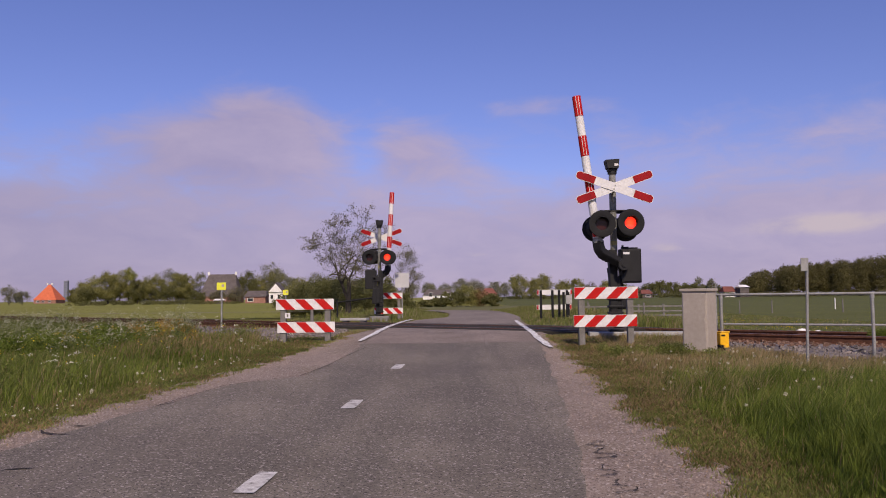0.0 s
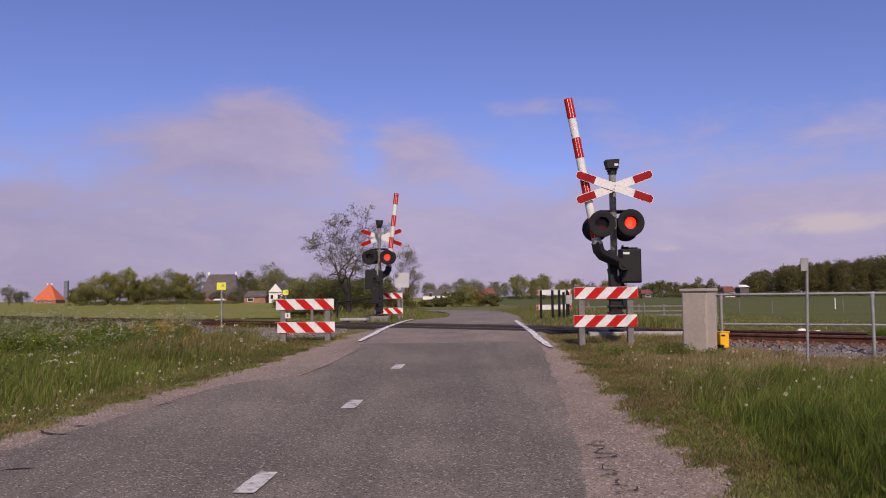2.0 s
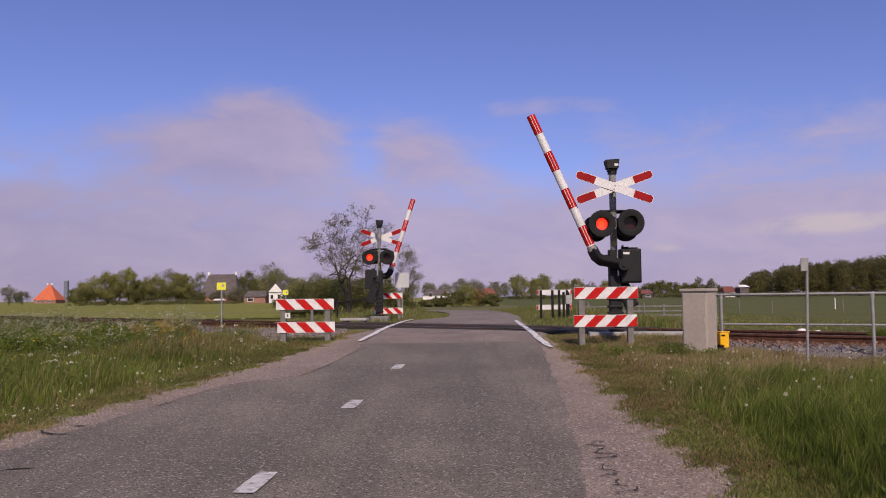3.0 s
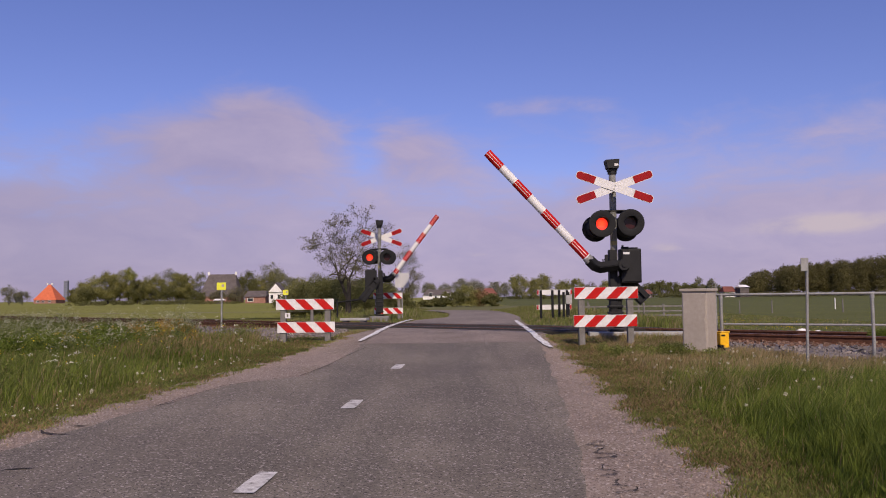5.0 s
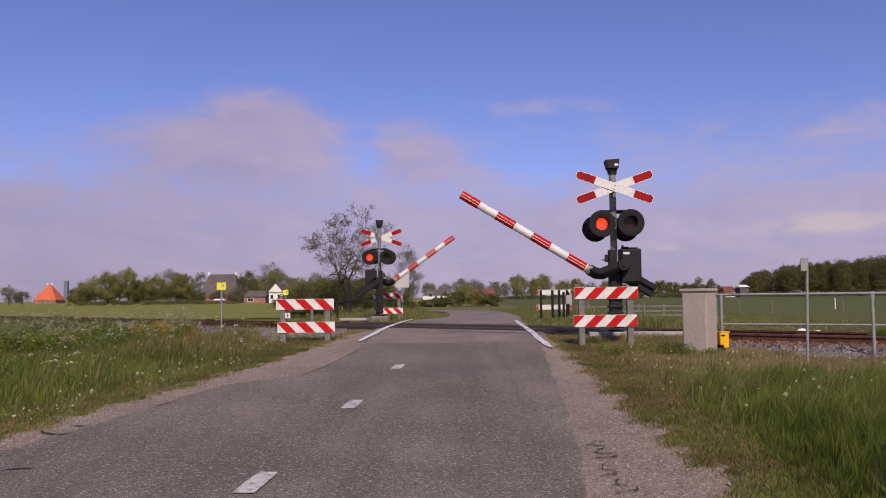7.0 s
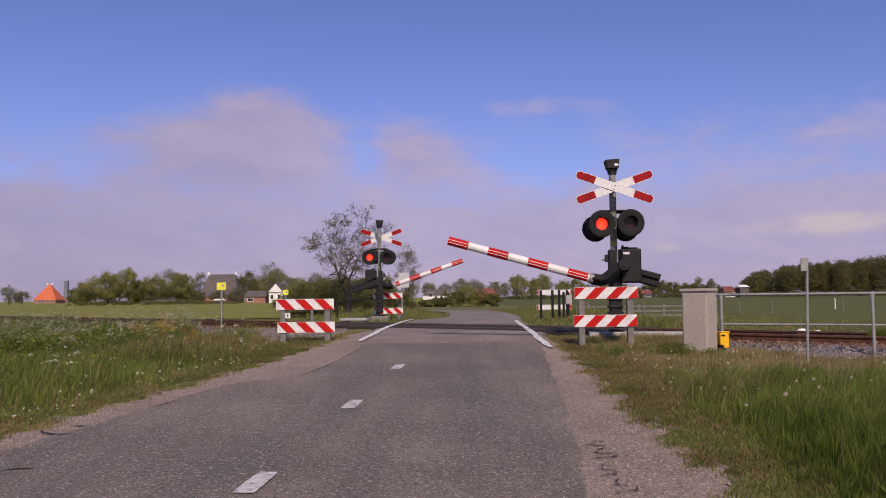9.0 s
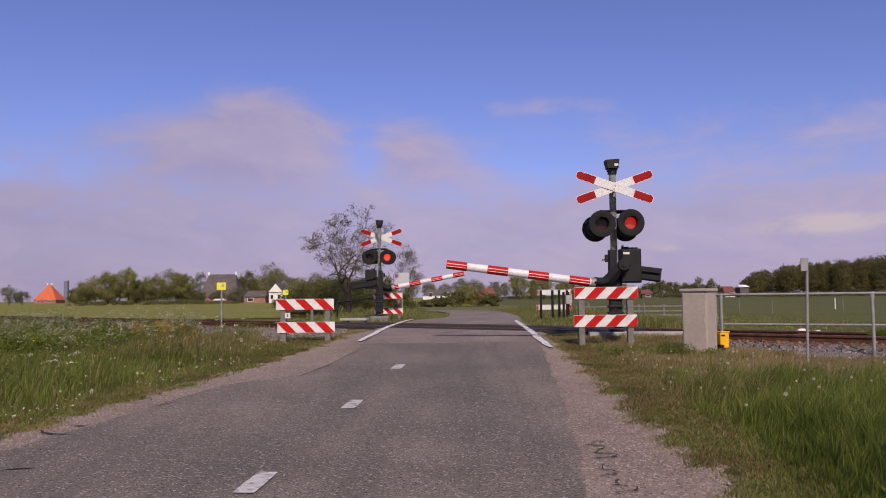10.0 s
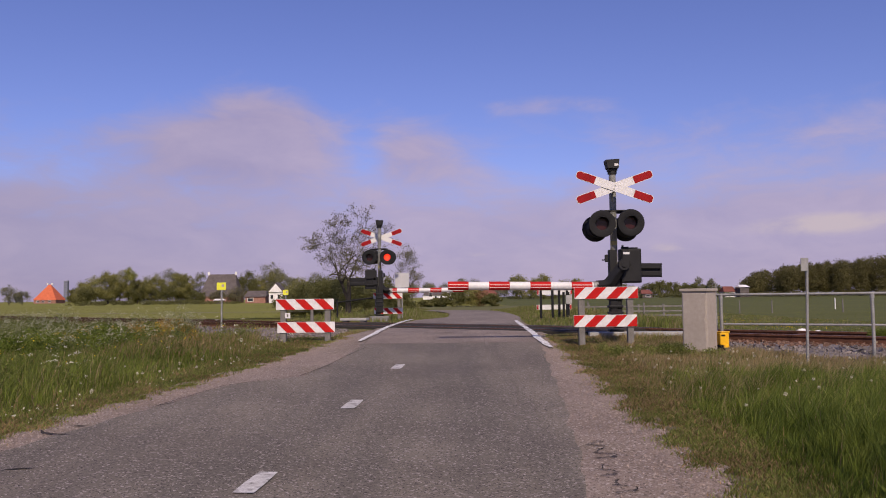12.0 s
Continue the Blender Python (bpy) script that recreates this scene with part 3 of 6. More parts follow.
# ------------------------------------------------------------------ markings
def dash(x, y, w, l, turn):
    d = Vector((math.sin(turn), math.cos(turn)))
    p = Vector((x, y))
    strip("lane_dash", [p - d * l / 2, p - d * l * 0.1, p + d * l / 2], [w, w * 1.06, w * 0.96], M["paint"], 0.009,
          "worn white centre dash painted on asphalt", "road marking")


for dx, dy in ((-1.205, 5.17), (-0.925, 8.09), (-0.64, 11.15)):
    dash(dx, dy, 0.135, 0.50, 0.094)
strip("edge_line", [(-1.58, 15.0), (-1.53, 15.6), (-1.44, 16.7), (-1.43, 18.6), (-1.40, 20.8), (-1.30, 23.3), (-1.17, 25.7), (-1.05, 26.9)], [0.07, 0.11, 0.12, 0.13, 0.12, 0.13, 0.12, 0.08], M["fresh"], 0.016,
      "worn white painted edge line over the crossing", "road marking", ragged=True)
strip("edge_line", [(1.80, 13.5), (1.785, 14.0), (1.79, 15.5), (1.83, 16.8), (1.88, 18.1), (2.02, 21.2), (2.18, 24.4)], [0.06, 0.12, 0.14, 0.13, 0.13, 0.12, 0.10], M["fresh"], 0.016,
      "worn white painted edge line over the crossing", "road marking", ragged=True)


# ------------------------------------------------------------------ railway
TRACK_ROT = math.degrees(math.atan2(TRACK_D[1], TRACK_D[0]))
TRACK_M = pose(TRACK_P[0], TRACK_P[1], 0, 0, 0, TRACK_ROT)      # local x along the track, y away from the camera


def make_track():
    t = empty("railway_track", TRACK_M, "single rusty railway track on grey ballast", "railway track")
    prof = [(-0.07, 0), (0.07, 0), (0.07, 0.012), (0.012, 0.03), (0.012, 0.115), (0.036, 0.125), (0.036, 0.155), (-0.036, 0.155), (-0.036, 0.125),
            (-0.012, 0.115), (-0.012, 0.03), (-0.07, 0.012)]
    for side in (-0.755, 0.755):
        bm = B()
        a = [bm.verts.new((-130, side + p[0], RAIL_Z - 0.155 + p[1])) for p in prof]
        b = [bm.verts.new((90, side + p[0], RAIL_Z - 0.155 + p[1])) for p in prof]
        bm.faces.new(a)
        bm.faces.new(b[::-1])
        for i in range(len(a)):
            j = (i + 1) % len(a)
            bm.faces.new((a[i], b[i], b[j], a[j]))
        bmesh.ops.recalc_face_normals(bm, faces=bm.faces)
        r = part("rail", bm, M["rail"], t)
        bm = B()
        box(bm, (-20, side, RAIL_Z + 0.001), (220, 0.05, 0.006))
        part("railhead", bm, M["railhead"], r, "worn brownish running surface")
    bm = B()
    box(bm, (0, 0, RAIL_Z - 0.225), (0.25, 2.5, 0.13), 0.012)
    me = None
    for k in range(-70, 45):
        if -7 < k < 7:
            continue
        if me is None:
            ob = part("sleeper", bm, M["sleeper"], t)
            me = ob.data
        else:
            ob = new("sleeper", me)
            ob.parent = t
        ob.matrix_basis = pose(k * 0.62, 0, 0)
    # spring clips
    bm = B()
    box(bm, (0, 0, RAIL_Z - 0.14), (0.10, 0.06, 0.045), 0.008)
    clip = bpy.data.meshes.new("rail_clip")
    bm.to_mesh(clip)
    bm.free()
    clip.materials.append(M["rail"])
    for k in range(7, 27):
        for sd in (-0.855, -0.655, 0.655, 0.855):
            o = new("rail_clip", clip)
            o.parent = t
            o.matrix_basis = pose(k * 0.62, sd, 0)
    return t


def make_ballast():
    # the bed
    prof = [(-3.1, 0.28), (-2.5, 0.36), (-1.7, 0.44), (-1.2, 0.47), (1.2, 0.47), (1.7, 0.44), (2.5, 0.36), (3.1, 0.22)]
    v, f = [], []
    xs = np.arange(-130, 90.1, 1.0)
    rng = np.random.default_rng(5)
    for x in xs:
        for y, z in prof:
            v.append((x, y, z + rng.normal(0, 0.012)))
    n = len(prof)
    for i in range(len(xs) - 1):
        for k in range(n - 1):
            f.append((i * n + k, i * n + n + k, i * n + n + k + 1, i * n + k + 1))
    bed = raw("ballast_bed", v, f, M["bed"], smooth=True)
    bed.matrix_basis = TRACK_M
    tagged(bed, "grey crushed-stone bed under the railway track", "ballast", kind="structure")
    # loose stones on it
    cube = np.array([(x, y, z) for x in (-1, 1) for y in (-1, 1) for z in (-1, 1)], float)
    quad = np.array([(0, 1, 3, 2), (4, 6, 7, 5), (0, 4, 5, 1), (2, 3, 7, 6), (0, 2, 6, 4), (1, 5, 7, 3)])
    N = 18000
    x = np.concatenate([rng.uniform(3.6, 22, N * 2 // 3), rng.uniform(-26, -3.4, N // 3)])
    y = rng.uniform(-2.9, 2.3, N)
    z = np.interp(y, [p[0] for p in prof], [p[1] for p in prof]) + 0.012
    s = 0.011 + 0.021 * rng.uniform(0, 1, N) ** 1.4
    vv = cube[None] * rng.uniform(0.55, 1.2, (N, 8, 3)) * s[:, None, None]
    a = rng.uniform(0, math.tau, (N, 2))
    for k, (i, j) in enumerate(((0, 1), (1, 2))):
        c, sn = np.cos(a[:, k])[:, None], np.sin(a[:, k])[:, None]
        p, q = vv[..., i].copy(), vv[..., j].copy()
        vv[..., i], vv[..., j] = p * c - q * sn, p * sn + q * c
    vv += np.stack([x, y, z], -1)[:, None]
    # the gravel yard beside the crossing
    rusty = np.abs(y + 0.1) < 1.35 + 0.15 * np.sin(x * 3)
    for name, pick, material, label in (("ballast_stones", ~rusty, M["ballast"], "loose grey and brownish ballast stones"),
                                        ("rusty_stones", rusty, M["rust_stone"], "rust-stained ballast stones between the rails")):
        p = vv[pick]
        st = raw(name, p.reshape(-1, 3), (quad[None] + np.arange(len(p))[:, None, None] * 8).reshape(-1, 4), material)
        st.matrix_basis = TRACK_M
        tagged(st, label, "ballast", kind="stuff")


def make_yard():
    """Spilled ballast between the road and the track."""
    rng = np.random.default_rng(15)
    n = 9000
    x, y = rng.uniform(-6.6, -2.3, n), rng.uniform(14.8, 22, n)
    d = track_d(x, y)
    k = (d < -2.4) & (d > -5.5 + 0.5 * np.sin(x * 4)) & (x > -0.345 * y) & (x < -2.45 + 0.1 * (y - 15))
    x, y = x[k], y[k]
    n = len(x)
    z = land(x, y) + 0.008
    cube = np.array([(p, q, r) for p in (-1, 1) for q in (-1, 1) for r in (-1, 1)], float)
    quad = np.array([(0, 1, 3, 2), (4, 6, 7, 5), (0, 4, 5, 1), (2, 3, 7, 6), (0, 2, 6, 4), (1, 5, 7, 3)])
    v = cube[None] * rng.uniform(0.5, 1.25, (n, 8, 3)) * rng.uniform(0.014, 0.034, n)[:, None, None] + np.stack([x, y, z], -1)[:, None]
    tagged(raw("spilled_ballast", v.reshape(-1, 3), (quad[None] + np.arange(n)[:, None, None] * 8).reshape(-1, 4), M["ballast"]),
           "grey ballast spilled beside the crossing", "ballast", kind="stuff")


def make_deck():
    d = empty("crossing_deck", TRACK_M, "dark rubber level crossing panels set between the rails", "crossing deck")
    specs = [(0.0, 1.40), (-1.10, 0.58), (1.10, 0.58)]
    for y, w in specs:
        bm = B()
        box(bm, (0, 0, 0), (0.895, w, 0.12), 0.006)
        me = None
        for k in range(-5, 6):
            if me is None:
                o = part("panel", bm, M["deck"], d)
                me = o.data
            else:
                o = new("panel", me)
                o.parent = d
            o.matrix_basis = pose(k * 0.90 + 0.35, y, RAIL_Z - 0.069)


make_track()
make_ballast()
make_yard()
make_deck()


# ------------------------------------------------------------------ crossing signal with half barrier
ARM_U0, ARM_V, BAND = 0.44, -0.39, 0.374
PIVOT_Y, PIVOT_Z = -0.24, 1.40


def make_lamp(parent, x, y, z, back):
    """One round signal lamp on its black board; the three-sided lens drum turns inside it."""
    turn = 180 if back else 0
    bm = B()
    lathe(bm, [(0.0, 0.33), (0.165, 0.30), (0.175, 0.08), (0.205, 0.065), (0.232, 0.05), (0.236, 0.02), (0.229, 0.004), (0.205, 0.0),
               (0.150, 0.008), (0.120, 0.010), (0.112, 0.014), (0.107, 0.03), (0.106, 0.07), (0.106, 0.09), (0.165, 0.10), (0.155, 0.285), (0.0, 0.31)])
    lamp = shade(part("lamp", bm, M["blackmatt"], parent, "round black signal lamp with backing board"))
    lamp.matrix_basis = pose(x, y, z, 0, 0, turn) @ Matrix.Diagonal((1.05, 1.0, 1.05, 1))
    # visor lip above the lens
    bm = B()
    n = 12
    for i in range(n):
        a0, a1 = radians(15 + 150 * i / n), radians(15 + 150 * (i + 1) / n)
        q = []
        for r in (0.112, 0.120):
            for a in (a0, a1):
                d = 0.07 * math.sin(a) + 0.01
                q.append((r * math.cos(a), r * math.sin(a), d))
        v = [bm.verts.new((p[0], yy, p[1])) for p in q for yy in (0.03, -p[2])]
        for k in ((0, 1, 3, 2), (4, 6, 7, 5), (1, 5, 7, 3), (0, 2, 6, 4)):
            bm.faces.new([v[j] for j in k])
    bmesh.ops.recalc_face_normals(bm, faces=bm.faces)
    part("visor", bm, M["blackmatt"], lamp)
    r, h = 0.066, 0.115
    bm = B()
    ring = [[bm.verts.new((2 * r * math.sin(radians(-60 + 120 * k)), -2 * r * math.cos(radians(-60 + 120 * k)), zz)) for k in range(3)] for zz in (-h, h)]
    for k in range(3):
        j = (k + 1) % 3
        f = bm.faces.new((ring[0][k], ring[0][j], ring[1][j], ring[1][k]))
        f.material_index = k
    bm.faces.new(ring[0][::-1])
    bm.faces.new(ring[1])
    bmesh.ops.recalc_face_normals(bm, faces=bm.faces)
    drum = part("lens_drum", bm, M["dead"], lamp, "red signal lens that flashes")
    drum.data.materials.append(M["lit"])
    drum.data.materials.append(M["faint"])
    drum.matrix_basis = pose(0, 0.155, 0)
    return drum


def make_signal(place, label, arm_len, pivot_x, sunk=0.0):
    """Post, cross boards, four lamps, drive box and striped arm. Returns the arm and the lens drums."""
    s = empty("crossing_signal", place, label, "crossing signal", "half barrier signals at the crossing")
    bm = B()
    rod(bm, (0, 0, 1.1), (0, 0, 3.16), 0.063)
    shade(part("post", bm, M["post"], s, "weathered grey steel post"))
    bm = B()
    box(bm, (0, 0, 0.02 - sunk), (0.62, 0.42, 0.30), 0.02)
    part("base_block", bm, M["basecon"], s, "concrete base block")
    bm = B()
    box(bm, (-0.035, 0, 0.98), (0.14, 0.16, 1.42), 0.015)
    box(bm, (0.05, 0, 0.72), (0.14, 0.13, 0.95), 0.015)
    for zz in (0.2, 0.32, 0.52, 0.64, 0.78, 0.9):
        box(bm, (0, 0, zz), (0.26, 0.2, 0.045), 0.008)
    box(bm, (-0.15, -0.03, 1.53), (0.06, 0.05, 0.14), 0.01)
    box(bm, (-0.2, -0.03, 1.5), (0.06, 0.03, 0.02))
    part("mast", bm, M["black"], s, "black ribbed lower mast")
    # top light
    bm = B()
    rod(bm, (0, 0, 3.1), (0, 0, 3.2), 0.085, 0.08)
    box(bm, (0, 0, 3.19), (0.17, 0.17, 0.08), 0.01)
    v = [(-0.10, 3.2), (0.10, 3.2), (0.115, 3.37), (-0.135, 3.355)]
    prism(bm, v, -0.13, 0.11)
    cap = part("bell_housing", bm, M["black"], s, "black bell housing on the post top")
    bm = B()
    box(bm, (0.055, -0.136, 3.26), (0.075, 0.006, 0.04))
    part("label_plate", bm, M["white"], cap)
    # cross boards
    for k, tilt in enumerate((-19.5, 19.5)):
        yy = -0.36 - 0.016 * k
        bm = B()
        w, l = 0.076, 0.735
        out = [(-l, -w * 0.55), (-l, w * 0.55), (-l + 0.04, w), (l - 0.04, w), (l, w * 0.55), (l, -w * 0.55), (l - 0.04, -w), (-l + 0.04, -w)]
        prism(bm, out, -0.006, 0.006)
        b = part("cross_board", bm, M["white"], s, "white warning board with red ends")
        b.matrix_basis = pose(-0.04, yy, 2.81) @ pose(0, 0, 0, 0, tilt, 0)
        for sx in (-1, 1):
            bm = B()
            w2, l2, l1 = w - 0.009, l - 0.011, 0.375
            o = [(l1, -w2), (l1, w2), (l2 - 0.037, w2), (l2, w2 * 0.55), (l2, -w2 * 0.55), (l2 - 0.037, -w2)]
            prism(bm, [(sx * p, q) for p, q in o], -0.010, 0.010)
            part("red_end", bm, M["red_board"], b)
    bm = B()
    for zz in (2.75, 2.86):
        box(bm, (-0.02, -0.17, zz), (0.05, 0.38, 0.03), 0.004)
    rod(bm, (-0.028, -0.38, 2.835), (-0.028, -0.39, 2.835), 0.012)
    rod(bm, (-0.052, -0.38, 2.775), (-0.052, -0.39, 2.775), 0.012)
    part("clamp", bm, M["zinc"], s)
    # lamp bracket
    bm = B()
    for yy in (-0.2, 0.2):
        rod(bm, (-0.28, yy, 2.395), (0.32, yy, 2.395), 0.016)
    for xx in (-0.24, 0.28):
        rod(bm, (xx, -0.2, 2.395), (xx, 0.2, 2.395), 0.016)
        rod(bm, (xx, -0.19, 2.39), (xx, -0.19, 2.28), 0.018)
        rod(bm, (xx, 0.19, 2.39), (xx, 0.19, 2.28), 0.018)
    rod(bm, (-0.2, 0, 2.395), (0.2, 0, 2.395), 0.03)
    part("lamp_bracket", bm, M["black"], s)
    drums = {}
    drums["front_l"] = make_lamp(s, -0.285, -0.42, 2.14, False)
    drums["front_r"] = make_lamp(s, 0.235, -0.42, 2.155, False)
    drums["back_r"] = make_lamp(s, 0.30, 0.36, 2.11, True)
    drums["back_l"] = make_lamp(s, -0.275, 0.36, 2.11, True)
    # worn sticker
    bm = B()
    tube(bm, [(0, 0, 1.77), (0, 0, 1.85)], [0.0645, 0.0645], 16)
    part("sticker", bm, M["sticker"], s, "faded yellow sticker")
    # drive box
    bm = B()
    box(bm, (0.285, 0.0, 1.385), (0.37, 0.30, 0.63), 0.018)
    box(bm, (0.285, -0.152, 1.385), (0.33, 0.02, 0.58), 0.008)
    box(bm, (0.2, 0.0, 1.715), (0.12, 0.14, 0.05), 0.015)
    box(bm, (0.34, 0.0, 1.71), (0.16, 0.2, 0.03), 0.01)
    rod(bm, (0.16, 0, 1.71), (0.16, 0, 1.77), 0.02)
    d = part("drive_box", bm, M["black"], s, "black barrier drive box")
    bm = B()
    box(bm, (0.19, -0.166, 1.615), (0.115, 0.006, 0.042))
    part("label_plate", bm, M["white"], d)
    bm = B()
    rod(bm, (pivot_x, 0.0, PIVOT_Z), (pivot_x, -0.34, PIVOT_Z), 0.045)
    part("axle", bm, M["blackmatt"], d)
    # the arm: u along it, v across, both from the pivot
    arm_tip = arm_len
    bm = B()
    us = np.linspace(ARM_U0, arm_tip, 24)
    tube(bm, [(-u, 0, ARM_V) for u in us], [0.078 - 0.004 * i / 23 for i in range(24)], 20)
    bmesh.ops.recalc_face_normals(bm, faces=bm.faces)
    arm = shade(part("barrier_arm", bm, M["white"], s, "red and white striped half-barrier arm"))
    bm = B()
    path = [(0.10, 0, 0.05), (-0.05, 0, -0.06), (-0.15, 0, -0.20), (-0.25, 0, -0.34), (-0.34, 0, -0.385), (-0.50, 0, -0.39)]
    tube(bm, path, [0.085, 0.10, 0.11, 0.115, 0.115, 0.11], 4)
    bmesh.ops.bevel(bm, geom=list(bm.edges), offset=0.012, segments=2, affect="EDGES")
    rod(bm, (0, 0.05, 0), (0, -0.11, 0), 0.10, 0.10, 24)
    rod(bm, (0, -0.11, 0), (0, -0.13, 0), 0.05, 0.05, 6)
    part("bracket", bm, M["black"], arm, "black cranked steel bracket")
    bm = B()
    rod(bm, (-ARM_U0 - 0.02, 0, ARM_V), (-ARM_U0 - 0.11, 0, ARM_V), 0.088, 0.088, 18)
    part("collar", bm, M["zinc"], arm)
    k = 0
    u1 = arm_tip + 0.001
    while u1 - BAND * 2 * k > ARM_U0 + 0.2:
        a = u1 - BAND * 2 * k
        b = max(a - BAND, ARM_U0 + 0.12)
        bm = B()
        rod(bm, (-b, 0, ARM_V), (-a, 0, ARM_V), 0.0805, 0.0795, 20)
        band = shade(part("red_band", bm, M["red"], arm, "red reflective sleeve"))
        for zz in (0.02, -0.028):
            c = math.sqrt(0.0795 ** 2 - zz ** 2)
            for side in (-c, c):
                bm = B()
                box(bm, (-(a + b) / 2, side, ARM_V + zz), ((a - b) * 0.94, 0.004, 0.009))
                part("seam", bm, M["white"], band)
        k += 1
    # counterweight frame behind the pivot
    bm = B()
    for zz in (0.03, -0.195):
        box(bm, (0.42, 0.42, zz), (0.80, 0.05, 0.035), 0.006)
    for xx in (0.30, 0.80):
        box(bm, (xx, 0.42, -0.08), (0.035, 0.05, 0.25), 0.006)
    box(bm, (0.55, 0.42, -0.01), (0.48, 0.10, 0.09), 0.008)
    box(bm, (0.55, 0.42, -0.145), (0.48, 0.10, 0.09), 0.008)
    box(bm, (0.55, 0.44, -0.08), (0.50, 0.03, 0.22), 0.004)
    box(bm, (0.0, 0.40, -0.06), (0.16, 0.06, 0.26), 0.01)
    rod(bm, (0, 0.1, 0), (0, 0.43, 0), 0.045)
    part("counterweight", bm, M["black"], arm, "black counterweight frame")
    return arm, drums


near_arm, near_drums = make_signal(pose(3.17, 14.80, 0.50), "black crossing signal with red lamps and lowering striped barrier", 3.19, 0.107, 0.3)
far_arm, far_drums = make_signal(pose(-2.12, 26.6, 0.57, 0, 0, 180), "crossing signal across the track seen from behind, barrier lowering", 2.95, 0.15)


# ------------------------------------------------------------------ striped warning fences
def make_fence(place, label, width=1.10, lean=1, back=False, tops=(0.815, 0.295)):
    f = empty("warning_fence", place, label, "warning fence", "striped fences beside the crossing")
    for k, (zz, w) in enumerate(((tops[0], width), (tops[1], width * 0.99))):
        bm = B()
        box(bm, (0, 0, 0), (w, 0.022, 0.165 if back else 0.205), 0.003)
        b = part("board", bm, M["white"], f, "white board back" if back else "white reflective board with red stripes")
        b.matrix_basis = pose(-0.02 * k * lean, 0, zz)
        if not back:
            p, s = w / 3.0, 0.195
            for i in range(-2, 4):
                x0 = -w / 2 + (i + 0.5) * p
                o = [(x0, -s / 2), (x0 + p * 0.5, -s / 2), (x0 + p * 0.5 + lean * s, s / 2), (x0 + lean * s, s / 2)]
                o = clip_x(o, -w / 2 + 0.004, w / 2 - 0.004)
                if len(o) > 2:
                    bm = B()
                    prism(bm, o, -0.0145, -0.010)
                    part("red_stripe", bm, M["red"], b)
        else:
            for xa in (-w / 2 + 0.035, w / 2 - 0.03):
                bm = B()
                box(bm, (xa, -0.013, 0), (0.05, 0.006, 0.145))
                part("red_stripe", bm, M["red"], b)
    for xx in (-0.44, -0.08, 0.13, 0.38) if back else (-0.42, 0.42):
        bm = B()
        box(bm, (xx * width / 1.1, -0.065 if back else 0.065, tops[0] / 2 - 0.02), (0.07 if back else 0.105, 0.07 if back else 0.105, tops[0] + 0.18), 0.008)
        part("post", bm, M["blackmatt"] if back else M["wood"], f, "dark post" if back else "grey weathered post")
    return f


def clip_x(poly, lo, hi):
    """Cuts a polygon of (x, z) to lo <= x <= hi."""
    for lim, sign in ((lo, 1), (hi, -1)):
        out = []
        for i, p in enumerate(poly):
            q = poly[(i + 1) % len(poly)]
            a, b = sign * (p[0] - lim), sign * (q[0] - lim)
            if a >= 0:
                out.append(p)
            if a * b < 0:
                t = a / (a - b)
                out.append((lim, p[1] + t * (q[1] - p[1])))
        poly = out
    return poly


make_fence(pose(2.80, 13.80, 0.475), "red and white striped warning fence on grey posts", 1.10, 1, tops=(0.915, 0.435))
left_fence = make_fence(pose(-2.63, 15.20, 0.53), "red and white striped warning fence beside the road edge", 1.10, -1, tops=(0.71, 0.277))
make_fence(pose(-1.92, 27.6, 0.60, 0, 0, 4), "striped warning fence behind the far crossing signal", 1.0, -1)
make_fence(pose(3.74, 27.0, 0.52, 0, 0, 8), "pale back of a warning fence on dark posts", 1.22, 1, back=True, tops=(0.95, 0.45))


bm = B()
box(bm, (-0.33, 0.0, 0.50), (0.10, 0.01, 0.10), 0.002)
plate = part("plate", bm, M["white"], left_fence, "small white plate")
bm = B()
box(bm, (-0.33, -0.007, 0.50), (0.03, 0.004, 0.055))
part("mark", bm, M["wood"], plate)


def make_junction_box():
    j = empty("junction_box", pose(4.1, 26.3, 0.5), "pale grey junction box on a dark post", "box")
    for x in (0.0, -0.16):
        bm = B()
        box(bm, (x, 0, 0.42), (0.07, 0.06, 1.1), 0.008)
        part("post", bm, M["blackmatt"], j)
    bm = B()
    box(bm, (0.0, -0.08, 0.72), (0.2, 0.1, 0.28), 0.012)
    part("body", bm, M["concrete"], j)


make_junction_box()


# ------------------------------------------------------------------ cabinet, yellow box, railing, poles
def make_cabinet():
    c = empty("relay_cabinet", pose(4.0, 12.55, 0.33, 0, 0, -40), "beige relay cabinet standing in the grass", "cabinet")
    bm = B()
    box(bm, (0, 0, 0.525), (0.40, 0.38, 1.09), 0.012)
    part("body", bm, M["cabinet"], c)
    bm = B()
    box(bm, (0, 0, 1.085), (0.45, 0.43, 0.045), 0.008)
    part("lid", bm, M["cabinet"], c, "overhanging beige lid")
    bm = B()
    box(bm, (0, -0.194, 0.54), (0.36, 0.012, 0.98), 0.004)
    d = part("door", bm, M["cabinet"], c)
    bm = B()
    box(bm, (0.15, -0.203, 0.62), (0.018, 0.010, 0.05), 0.003)
    part("lock", bm, M["cabinet"], d)


